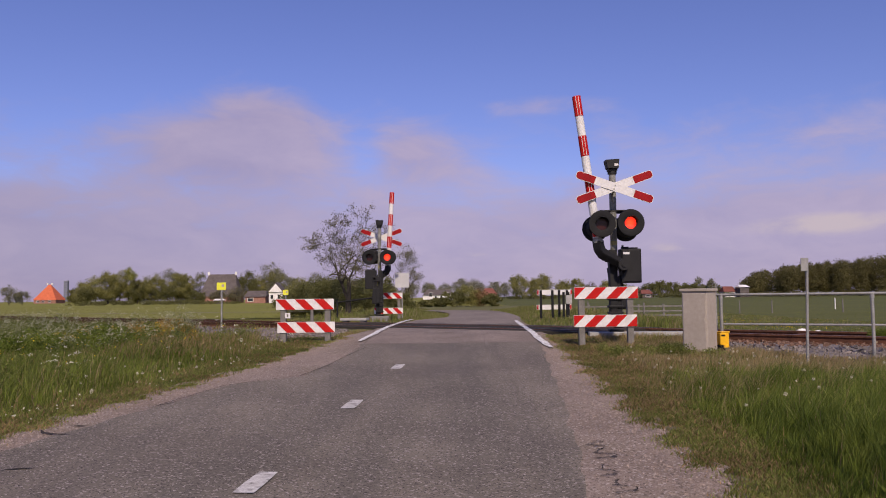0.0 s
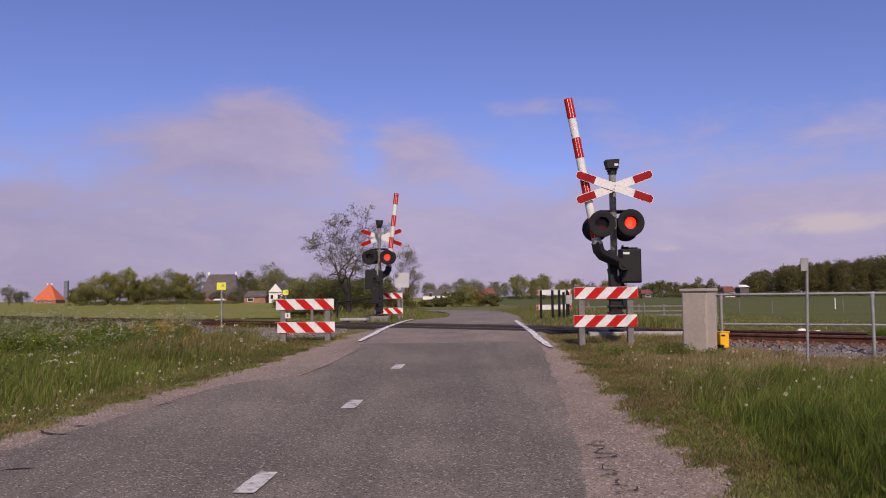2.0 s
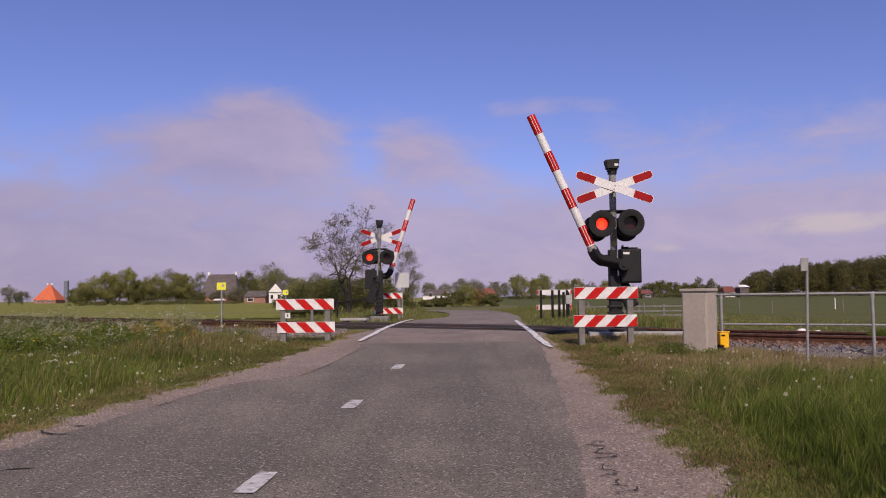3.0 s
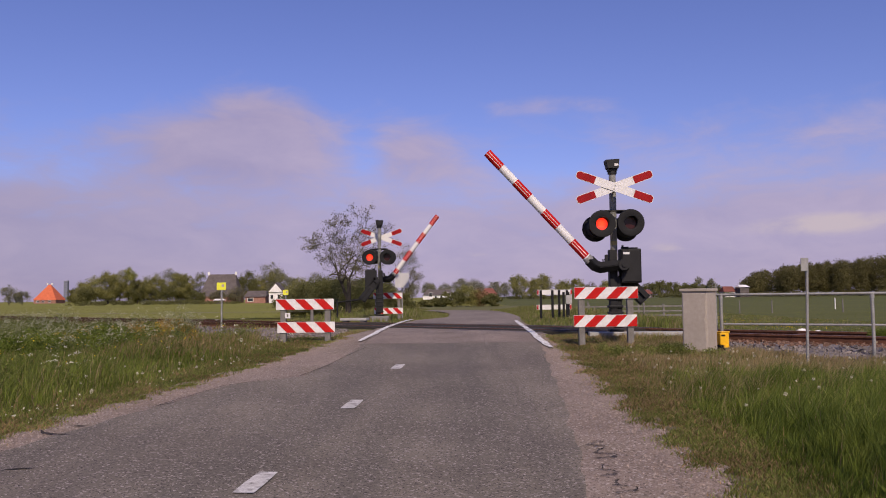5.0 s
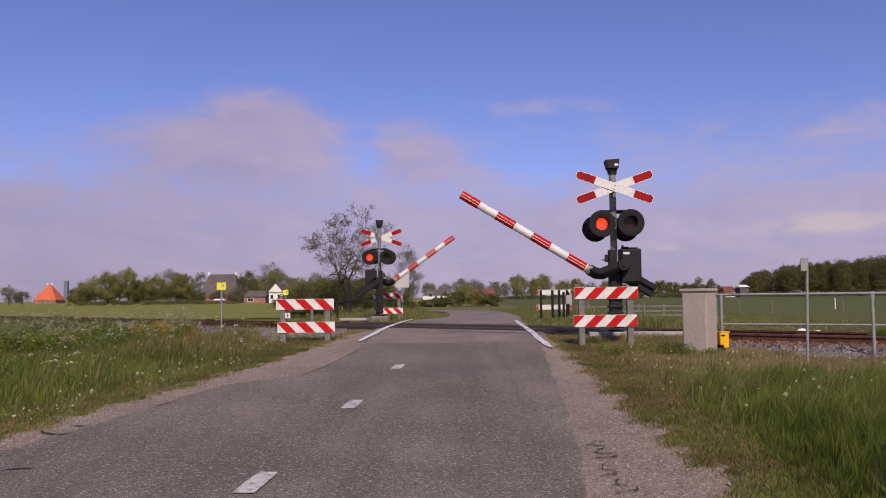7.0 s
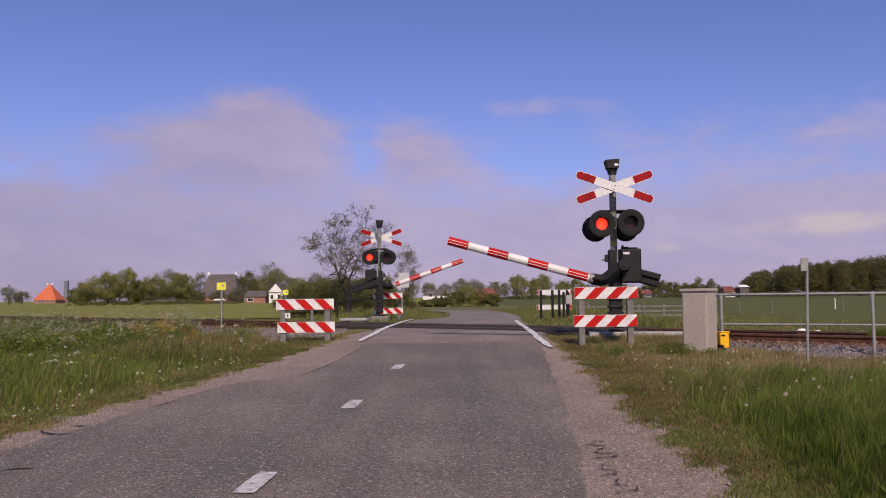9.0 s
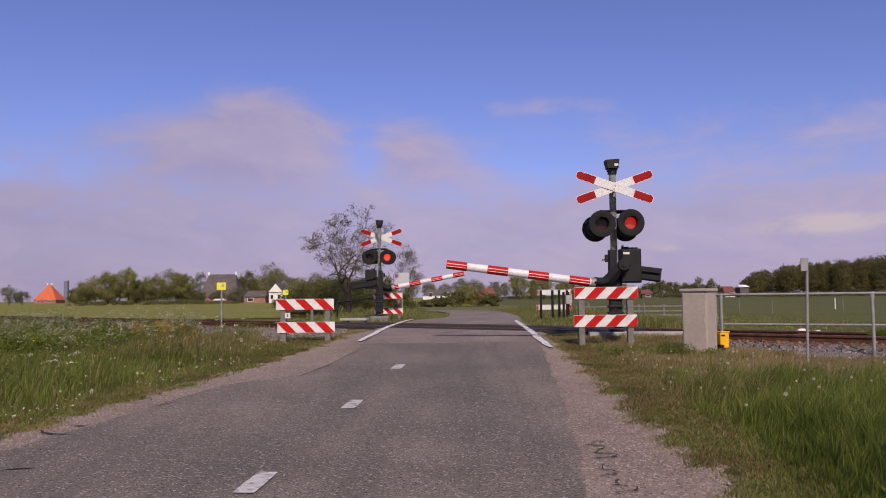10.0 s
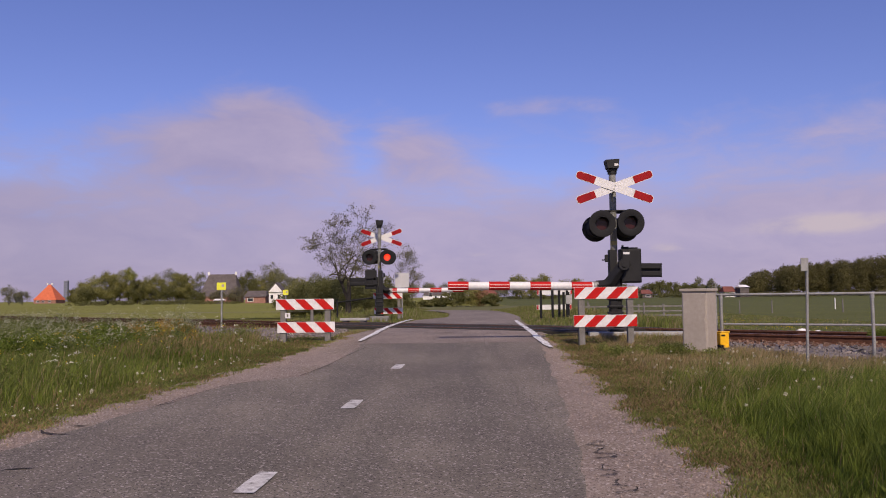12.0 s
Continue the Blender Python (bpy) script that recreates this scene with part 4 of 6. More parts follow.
def make_yellow_box(place, sunk=0.0):
    c = empty("lineside_box", place, "small yellow plastic lineside box on a dark foot", "box", "yellow lineside boxes")
    bm = B()
    box(bm, (0, 0, 0.19), (0.155, 0.14, 0.20), 0.018)
    box(bm, (0.01, 0, 0.295), (0.165, 0.15, 0.02), 0.008)
    box(bm, (0.02, -0.072, 0.075), (0.09, 0.03, 0.05), 0.008)
    box(bm, (0.085, 0, 0.16), (0.02, 0.05, 0.05), 0.006)
    part("body", bm, M["yellow"], c)
    bm = B()
    box(bm, (-0.03, 0, 0.03 - sunk / 2), (0.09, 0.1, 0.12 + sunk), 0.008)
    part("foot", bm, M["blackmatt"], c, "dark foot")
    bm = B()
    box(bm, (-0.03, -0.0715, 0.245), (0.07, 0.004, 0.028))
    part("label_plate", bm, M["blackmatt"], c)


def make_railing():
    r = empty("railing", pose(0, 0, 0), "galvanised tube railing along the track", "railing")
    pts = [(4.50, 13.0), (6.42, 12.0), (8.4, 11.0)]
    for x, y in pts:
        bm = B()
        rod(bm, (x, y, 0.25), (x, y, 1.325), 0.026)
        rod(bm, (x, y, 1.26), (x, y, 1.335), 0.033)
        shade(part("post", bm, M["zinc"], r))
    for zz, r0 in ((1.335, 0.021), (0.86, 0.018)):
        bm = B()
        for (xa, ya), (xb, yb) in zip(pts, pts[1:]):
            rod(bm, (xa, ya, zz), (xb, yb, zz), r0)
        if zz > 1:
            rod(bm, (4.34, 13.1, zz), (4.50, 13.0, zz), r0)
        shade(part("rail", bm, M["zinc"], r))


def make_marker_pole():
    p = empty("marker_pole", pose(5.18, 11.40, 0.38), "slim grey pole with a small plate on top", "pole")
    bm = B()
    rod(bm, (-0.035, 0, -0.1), (0.012, 0, 1.47), 0.020)
    shade(part("post", bm, M["zinc"], p))
    bm = B()
    box(bm, (-0.045, -0.030, 1.375), (0.095, 0.012, 0.19), 0.003)
    part("plate", bm, M["zinc"], p, "small grey plate seen from behind")


def make_thin_pole():
    p = empty("thin_pole", pose(4.61, 13.55, 0.35), "thin grey steel pole behind the railing", "pole")
    bm = B()
    rod(bm, (0, 0, -0.1), (0, 0, 1.19), 0.013, 0.012, 8)
    shade(part("post", bm, M["zinc"], p))


def make_track_bracket():
    """Rusty point-lock box and rod between the rails."""
    b = empty("rail_device", pose(6.75, 15.0, 0.46, 0, 0, TRACK_ROT), "small rusty steel device clamped beside the rail", "rail device")
    bm = B()
    box(bm, (0, -0.12, 0.08), (0.16, 0.20, 0.12), 0.012)
    part("body", bm, M["rail"], b)
    bm = B()
    rod(bm, (-0.35, -0.28, 0.03), (0.45, -0.28, 0.05), 0.018, 0.018, 8)
    part("rod", bm, M["rail"], b)
    bm = B()
    box(bm, (0.02, -0.23, 0.09), (0.06, 0.02, 0.05), 0.004)
    part("plate", bm, M["concrete"], b, "pale plate")


def make_bale():
    bm = B()
    lathe(bm, [(0.0, -0.27), (0.20, -0.27), (0.25, -0.22), (0.26, 0.0), (0.25, 0.22), (0.20, 0.27), (0.0, 0.27)], 24)
    ob = shade(tagged(part("wrapped_bale", bm, M["plaster"]), "small white wrapped bale lying in the verge", "bale"))
    ob.matrix_basis = pose(-5.2, 134, 0.36, 0, 0, 40) @ Matrix.Scale(1.55, 4)
    return ob


def make_sign(place, label, h, w, ph, back, posts=(0,)):
    p = empty("lineside_sign", place, label, "sign")
    for x in posts:
        bm = B()
        rod(bm, (x, 0.025, -0.2), (x, 0.025, h), 0.024)
        shade(part("post", bm, M["zinc"], p, "grey steel post"))
    bm = B()
    box(bm, (0, 0, h - ph / 2), (w, 0.012, ph), 0.003)
    plate = part("plate", bm, M["signback"] if back else M["sign_yellow"], p, "grey sign back" if back else "yellow plate")
    if not back:
        bm = B()
        box(bm, (0.04, -0.008, h - ph * 0.42), (w * 0.28, 0.004, ph * 0.35))
        part("mark", bm, M["cabinet"], plate)
    return p


make_cabinet()
make_yellow_box(pose(4.42, 12.75, 0.45, 0, 0, 12))
make_yellow_box(pose(-6.88, 19.4, 0.52, 0, 0, -20), 0.22)
make_railing()
make_marker_pole()
make_thin_pole()
make_track_bracket()
make_bale()
make_sign(pose(-5.69, 20.5, 0.42), "yellow lineside sign on a grey post by the track", 1.365, 0.235, 0.19, False)
make_sign(pose(-5.62, 28.5, 0.3), "small yellow lineside sign in the grass", 1.37, 0.19, 0.18, False)
make_sign(pose(-1.46, 28.2, 0.5), "rectangular traffic sign seen from its grey back", 1.72, 0.50, 0.52, True)


def make_slab(place, label, l, w, legs=True):
    s = empty("concrete_slab", place, label, "slab")
    bm = B()
    box(bm, (0, 0, 0.26), (l, w, 0.075), 0.012)
    part("top", bm, M["concrete"], s)
    for x in (-l * 0.33, l * 0.33):
        bm = B()
        box(bm, (x, 0, 0.08), (0.14, w * 0.8, 0.32), 0.01)
        part("support", bm, M["wood"], s, "dark support")


make_slab(pose(-2.73, 24.6, 0.44, 0, 0, -8), "low grey concrete slab beside the track", 0.82, 0.45)
make_slab(pose(3.72, 15.42, 0.345, 0, 0, -6), "low grey concrete slab behind the striped fence", 1.85, 0.4)


def make_gate_bar():
    g = empty("field_gate", pose(-3.4, 29.0, 0.25), "dark metal field gate bar on posts", "gate")
    for x, h in ((-0.45, 1.05), (0.95, 1.12)):
        bm = B()
        rod(bm, (x, 0, -0.2), (x, 0, h), 0.035, 0.03, 8)
        part("post", bm, M["blackmatt"], g)
    bm = B()
    rod(bm, (-1.2, 0, 0.86), (1.0, 0, 1.12), 0.03)
    part("bar", bm, M["blackmatt"], g)


make_gate_bar()


# ------------------------------------------------------------------ trees and hedges
def leaf_cloud(rng, centres, radii, n, size, flat=0.75):
    """Small leaf cards over the skins of clumps."""
    k = rng.choice(len(centres), n, p=radii ** 2 / np.sum(radii ** 2))
    d = rng.normal(size=(n, 3))
    d /= np.linalg.norm(d, axis=1)[:, None]
    rad = radii[k] * rng.uniform(0.35, 1.06, n) ** 0.5
    c = centres[k] + d * rad[:, None] * np.array([1, 1, flat])
    out = d + rng.normal(0, 0.45, (n, 3))
    out /= np.linalg.norm(out, axis=1)[:, None]
    a = np.cross(out, rng.normal(size=(n, 3)))
    a /= np.linalg.norm(a, axis=1)[:, None]
    b = np.cross(out, a)
    s = size * rng.uniform(0.6, 1.4, n)[:, None]
    v = np.stack([c - a * s, c + b * s * 0.55, c + a * s, c - b * s * 0.55], 1)
    return v.reshape(-1, 3), np.arange(n * 4).reshape(-1, 4)


def limbs(bm, rng, base, h, r, spread, depth, tips, lean=0.0, wiggle=0.12, first=None):
    """A tapering limb that forks."""
    p, d = Vector(base), Vector((lean, 0, 1)) if first is None else Vector(first)
    d.normalize()
    pts, rr = [p.copy()], [r]
    seg = 4
    for i in range(seg):
        d = (d + Vector(rng.normal(0, wiggle, 3))).normalized()
        p = p + d * h / seg
        pts.append(p.copy())
        rr.append(max(r * (1 - 0.55 * (i + 1) / seg), 0.006))
    tube(bm, pts, rr, 6 if depth > 2 else 3, close=False)
    if depth == 0:
        tips.extend(pts[1:])
        return
    for i in range(2 if depth == 1 else 3):
        j = seg if i == 0 else int(rng.integers(2, seg + 1))
        side = Vector(rng.normal(0, 1, 3))
        side = (side - d * side.dot(d)).normalized()
        nd = (d + side * spread * rng.uniform(0.7, 1.2)).normalized()
        nd.z = max(nd.z, -0.1)
        limbs(bm, rng, pts[j], h * rng.uniform(0.6, 0.8), rr[j] * 0.75, spread, depth - 1, tips, 0, wiggle, nd)


def feather(rng, centres, radii, n, size, up=0.35):
    """Leaf cards thrown loosely round clump centres, thinning outwards."""
    k = rng.choice(len(centres), n, p=radii ** 2 / np.sum(radii ** 2))
    d = rng.normal(size=(n, 3))
    c = centres[k] + d * radii[k][:, None] * np.array([0.62, 0.62, 0.5])
    out = d / np.linalg.norm(d, axis=1)[:, None] * 0.7 + rng.normal(0, 0.7, (n, 3)) + np.array([0, 0, up])
    out /= np.linalg.norm(out, axis=1)[:, None]
    a = np.cross(out, rng.normal(size=(n, 3)))
    a /= np.linalg.norm(a, axis=1)[:, None]
    b = np.cross(out, a)
    s = size * rng.uniform(0.5, 1.4, n)[:, None]
    v = np.stack([c - a * s, c + b * s * 0.6, c + a * s, c - b * s * 0.6], 1)
    return v.reshape(-1, 3), np.arange(n * 4).reshape(-1, 4)


def crown_clumps(rng, h, w, low, m):
    """Clump centres inside an uneven egg-shaped crown."""
    d = rng.normal(size=(m, 3))
    d /= np.linalg.norm(d, axis=1)[:, None]
    rad = rng.uniform(0.25, 1, m) ** 0.5
    half = h * (1 - low) / 2
    r = rng.uniform(0.08, 0.17, m) * min(w, h)
    lean = rng.normal(0, 0.04, 2) * w
    c = d * rad[:, None] * np.array([w * 0.40, w * 0.40, half * 0.86])
    c[:, 0] += lean[0] * (c[:, 2] / half)
    wide = 1.08 - 0.16 * c[:, 2] / half
    c[:, 0] *= wide
    c[:, 1] *= wide
    c[:, 2] += h * low + half
    c[:, 2] = np.minimum(c[:, 2], h - r * 0.85)
    return c, r


def make_tree(place, h, width, seed, leaf, n, size, label, sparse=False, kind_name="tree", trunk=0.3, low=0.25, spread=0.95, twigs=5, group="", clumps=40):
    """Trunk and limbs with a crown of clumped leaves."""
    rng = np.random.default_rng(seed)
    t = empty(kind_name, pose(*place, 0, 0, 0), label, "tree", group)
    bm, tips = B(), []
    if sparse:
        limbs(bm, rng, (0, 0, -0.1), h * 0.33, h * 0.023, spread, twigs, tips, wiggle=0.17)
        T = np.array([p[:] for p in tips])
        ctr = (T[:, :2].max(0) + T[:, :2].min(0)) / 2 / T[:, 2].max()
        for v in bm.verts:
            v.co.x, v.co.y = v.co.x - ctr[0] * v.co.z, v.co.y - ctr[1] * v.co.z
        T[:, :2] -= ctr[None] * T[:, 2:]
        sc = np.array([width / max(np.ptp(T[:, 0]), 0.1), width / max(np.ptp(T[:, 1]), 0.1), h / T[:, 2].max()])
        for v in bm.verts:
            v.co = Vector(np.array(v.co) * sc)
        T = T * sc
        part("trunk", bm, M["bark"], t, "bare dark branches")
        # leaves sit in small flat sprays at every few twigs
        c = T[rng.permutation(len(T))[:max(60, len(T) // 2)]]
        lv, lf = feather(rng, c + rng.normal(0, 0.05, c.shape), rng.uniform(0.06, 0.20, len(c)), n, size, 0.6)
    else:
        limbs(bm, rng, (0, 0, -0.2), h * 0.42, h * trunk * 0.06, 0.6, 2, tips)
        part("trunk", bm, M["bark"], t)
        c, r = crown_clumps(rng, h, width, low, clumps)
        lv, lf = feather(rng, c, r, n, size)
        lf = lf[(lv[lf][:, :, 2].min(1) > 0.02) & (lv[lf][:, :, 2].max(1) < h * 1.04)]
    raw("crown", lv, lf, leaf, t)
    return t


FAR_KINDS = dict(l=("leaf", 6800, 0.19, 0.0, "round green tree across the fields"),
                 y=("leaf_young", 6800, 0.19, 0.0, "bright young-leaved tree across the fields"),
                 d=("leaf_dark", 5600, 0.20, 0.0, "low olive-green tree across the fields"),
                 h=("leaf_haze", 4500, 0.17, 0.0, "brownish budding tree across the fields"),
                 g=("leaf_grey", 4200, 0.17, 0.05, "pale half-bare tree across the fields, haze in its colour"))


def far_trees(rows, seed, group):
    """Single trees far off: rows of (x, y, height, width, kind)."""
    for k, (x, y, h, w, kind) in enumerate(rows):
        key, n, size, low, label = FAR_KINDS[kind]
        grow = (h * w / 75) ** 0.7
        shift = ((k * 7) % 5 - 2) * 3.0
        q = 1 + shift / y
        make_tree((x * q, y + shift, 0.1), h * q * 1.035, w * q * 1.06, seed + k, M[key], int(n * max(0.7, grow)), size * (y / 300) ** 0.5, label, trunk=0.35, low=low, group=group, clumps=54)


def make_woods(name, rows, leaf, label, seed, n, size, category="woods", m=44):
    """A belt of far trees as one mass of leaf clumps: rows of (x, y, height, width)."""
    rng = np.random.default_rng(seed)
    cs, rs = [], []
    for x, y, h, w in rows:
        c, r = crown_clumps(rng, h, w, 0.0, m)
        cs.append(c + np.array([x, y, 0]))
        rs.append(r)
    v, f = feather(rng, np.concatenate(cs), np.concatenate(rs), n, size)
    v[:, 2] += 0.1
    f = f[v[f][:, :, 2].min(1) > 0.12]
    return tagged(raw(name, v, f, leaf), label, category, kind="stuff")


def belt(x0, x1, y, heights, width, seed):
    """Rows for make_woods between x0 and x1, with heights spread along it."""
    rng = np.random.default_rng(seed)
    n = max(3, int(abs(x1 - x0) / (width * 0.28)))
    xs = np.linspace(x0, x1, n)
    hs = np.interp(np.linspace(0, 1, n), np.linspace(0, 1, len(heights)), heights)
    return [(x + rng.normal(0, width * 0.1), y + rng.uniform(-8, 8), h * rng.uniform(0.95, 1.03), width * rng.uniform(0.85, 1.15)) for x, h in zip(xs, hs)]


# the half-bare tree and the shrubs beyond the crossing
make_tree((-5.30, 44.0, 0.15), 6.35, 5.3, 279, M["leaf_sparse"], 10500, 0.032, "half-bare spreading tree with sparse young leaves", sparse=True, spread=0.95, twigs=6)
make_tree((-2.72, 60.0, 0.1), 5.7, 2.15, 4, M["leaf_haze"], 8500, 0.030, "slender half-bare tree beside the road", low=0.10, trunk=0.22, clumps=70)
for k, (x, y, h, w) in enumerate([(-8.9, 51, 2.3, 2.6), (-7.4, 49, 2.9, 2.8), (-5.8, 48, 2.7, 3.0), (-4.0, 48.5, 2.9, 2.6), (-10.5, 56, 2.2, 3.2), (-2.6, 50, 1.7, 1.9)]):
    make_tree((x, y, 0.1), h, w, 30 + k, M["leaf_hedge"], 8000, 0.045, "dense green shrub in the hedge beyond the track", kind_name="shrub", low=0.0, group="shrubs beyond the track")
for k, (x, h, w, key) in enumerate([(-3.4, 0.8, 2.4, "leaf_hedge"), (-2.0, 0.95, 2.6, "leaf_dark"), (-0.5, 1.25, 2.8, "leaf_dark"), (1.1, 2.0, 3.2, "leaf_dark"), (2.8, 2.75, 3.4, "leaf"),
                                    (4.3, 2.4, 3.0, "leaf_rust"), (5.7, 1.7, 2.8, "leaf_dark")]):
    make_tree((x, 95 + (k % 3), 0.1), h, w, 70 + k, M[key], 4200, 0.085, "rough shrub beyond the bend of the road", kind_name="shrub", low=0.0, group="shrubs beyond the bend")
make_woods("hedge", belt(-13.0, -5.0, 72, [1.8, 2.6, 3.0, 2.8, 2.4], 2.4, 33), M["leaf_hedge"],
           "overgrown olive-green hedge behind the bare tree", 42, 34000, 0.065, "hedge")
far_trees([(-162.8, 300, 8.4, 5.5, 'g'), (-157.8, 300, 5.4, 6.4, 'g'), (-138.1, 300, 6.0, 5.9, 'd'), (-134.8, 300, 8.9, 7.6, 'l'), (-130.6, 300, 11.0, 8.1, 'l'),
           (-125.9, 300, 12.4, 8.5, 'l'), (-121.7, 300, 13.2, 8.1, 'l'), (-118.1, 300, 14.2, 6.8, 'y'), (-114.9, 300, 9.7, 5.9, 'd'), (-124.0, 296, 7.6, 8.5, 'd'), (-131.5, 295, 6.4, 7.5, 'd')],
          100, "trees round the farms")
far_trees([(-113.3, 306, 10.3, 7.8, 'l'), (-109.4, 306, 11.3, 6.9, 'l'), (-105.7, 309, 13.9, 8.7, 'g'), (-100.9, 306, 12.5, 8.2, 'l'), (-110.8, 300, 5.1, 6.5, 'h'),
           (-104.1, 302, 7.4, 7.8, 'd'), (-97.9, 306, 11.4, 6.1, 'l'), (-97.2, 302, 7.3, 7.4, 'y'), (-92.7, 306, 12.5, 5.6, 'g'), (-115.6, 302, 6.7, 6.5, 'd')],
          130, "trees round the farms")
far_trees([(-76.9, 312, 12.0, 8.8, 'd'), (-67.6, 318, 16.6, 11.5, 'g'), (-65.4, 312, 13.4, 8.4, 'l'), (-59.9, 312, 11.8, 6.6, 'g'), (-72.7, 312, 10.7, 7.5, 'l'),
           (-56.1, 310, 9.8, 8.8, 'l'), (-50.4, 314, 11.1, 8.8, 'g'), (-45.1, 312, 10.6, 9.7, 'd'), (-38.5, 312, 10.1, 10.1, 'd'), (-31.9, 312, 9.5, 9.7, 'd'), (-88.2, 284, 4.6, 8.8, 'd'),
           (-80.0, 284, 4.6, 7.2, 'h'), (-73.6, 284, 6.1, 7.6, 'h'), (-53.1, 284, 4.7, 10.0, 'd'), (-45.1, 284, 5.4, 10.0, 'd'), (-24.0, 312, 7.5, 9.5, 'd')],
          160, "trees round the farms")
make_woods("ditch_scrub", belt(-93, -52, 205, [0.9, 1.3, 1.5, 1.1, 1.4, 1.0, 0.8], 2.2, 35), M["leaf_hedge"], "low scrub along a ditch before the farm trees", 43, 26000, 0.10, "scrub", m=16)
far_trees([(-18.2, 470, 10.1, 8.6, 'g'), (-8.2, 470, 10.0, 10.0, 'g'), (1.4, 470, 9.5, 9.0, 'g'), (10.1, 470, 11.7, 12.0, 'g'), (20.1, 470, 11.6, 12.0, 'g'), (29.7, 470, 10.5, 9.3, 'g'),
           (35.6, 470, 9.5, 8.0, 'g')], 200, "distant row of round trees")
far_trees([(28.3, 300, 9.2, 8.1, 'l'), (33.8, 300, 7.9, 5.5, 'l'), (37.4, 300, 9.9, 6.8, 'l'), (44.6, 300, 7.7, 6.4, 'l'), (49.9, 300, 8.3, 5.5, 'l'), (55.2, 300, 6.1, 5.1, 'h'),
           (60.9, 300, 7.1, 5.5, 'l'), (66.8, 300, 6.0, 5.5, 'd'), (72.1, 304, 4.9, 5.9, 'd')], 230, "row of trees across the fields")
far_trees([(79.5, 308, 6.0, 7.4, 'd'), (83.8, 308, 6.6, 7.0, 'd'), (88.2, 308, 6.3, 7.0, 'd'), (92.5, 308, 5.6, 6.5, 'd'), (98.5, 308, 8.0, 4.4, 'g'), (96.0, 308, 5.4, 6.1, 'd'),
           (103.5, 308, 7.2, 3.9, 'g'), (101.2, 308, 5.1, 6.1, 'd'), (106.5, 312, 4.6, 5.2, 'd')], 260, "low row of trees behind the fields")
make_woods("wood_edge", belt(114, 186, 300, [7.6, 11.6, 13.1, 13.7, 14.4, 15.7, 16.5, 17.6, 18.0], 6.5, 4) + belt(128, 200, 312, [11.5, 13.9, 15.1, 16.6, 18.0, 18.8], 7, 7), M["leaf_wood"],
           "dense dark green wood edge behind the pasture", 60, 190000, 0.235, m=90)
make_woods("field_scrub", belt(112, 192, 295, [1.6, 2.4, 2.0, 2.6, 2.2, 2.8, 2.4], 3.2, 36), M["leaf_wood"], "low scrub along the foot of the wood", 44, 26000, 0.16, "scrub", m=16)
make_woods("field_scrub", belt(24, 112, 297, [1.4, 2.0, 1.5, 2.2, 1.6, 2.4, 2.2, 2.0], 3.2, 37), M["leaf_dark"], "low scrub along the far field edge", 45, 26000, 0.16, "scrub", m=16)


# ------------------------------------------------------------------ farms and houses far off
def make_house(place, w, d, wall_h, roof_h, hip, wall, roof, label, chimneys=(), windows=(), gable=False):
    h = empty("farmhouse", place, label, "house")
    bm = B()
    box(bm, (0, 0, wall_h / 2), (w, d, wall_h))
    part("wall", bm, wall, h)
    bm = B()
    e = 0.4
    lo = [bm.verts.new(p) for p in ((-w / 2 - e, -d / 2 - e, wall_h), (w / 2 + e, -d / 2 - e, wall_h), (w / 2 + e, d / 2 + e, wall_h), (-w / 2 - e, d / 2 + e, wall_h))]
    z = wall_h + roof_h
    if gable:
        top = [bm.verts.new((0, -d / 2 - e + hip, z)), bm.verts.new((0, d / 2 + e, z))]
        faces = ((lo[0], lo[1], top[0]), (lo[1], lo[2], top[1], top[0]), (lo[2], lo[3], top[1]), (lo[3], lo[0], top[0], top[1]), (lo[3], lo[2], lo[1], lo[0]))
    else:
        top = [bm.verts.new((-w / 2 + hip, 0, z)), bm.verts.new((w / 2 - hip, 0, z))]
        faces = ((lo[0], lo[1], top[1], top[0]), (lo[1], lo[2], top[1]), (lo[2], lo[3], top[0], top[1]), (lo[3], lo[0], top[0]), (lo[3], lo[2], lo[1], lo[0]))
    for f in faces:
        bm.faces.new(f)
    bmesh.ops.recalc_face_normals(bm, faces=bm.faces)
    r = part("roof", bm, roof, h)
    if gable:
        bm = B()
        prism(bm, [(-w / 2 - 0.1, wall_h - 0.05), (w / 2 + 0.1, wall_h - 0.05), (0, wall_h + roof_h * 0.86)], -d / 2 - e - 0.04, -d / 2 - e + 0.2)
        part("gable", bm, wall, h)
    for x, s in chimneys:
        bm = B()
        box(bm, (x, 0, wall_h + roof_h + 0.3), (s, s, 1.2), 0.05)
        part("chimney", bm, M["plaster"], r)
    for x, z, ww, hh in windows:
        bm = B()
        box(bm, (x, -d / 2 - 0.03, z), (ww + 0.25, 0.1, hh + 0.25))
        fr = part("window", bm, M["plaster"], h)
        bm = B()
        box(bm, (x, -d / 2 - 0.1, z), (ww, 0.06, hh))
        part("pane", bm, M["glass"], fr)
    return h


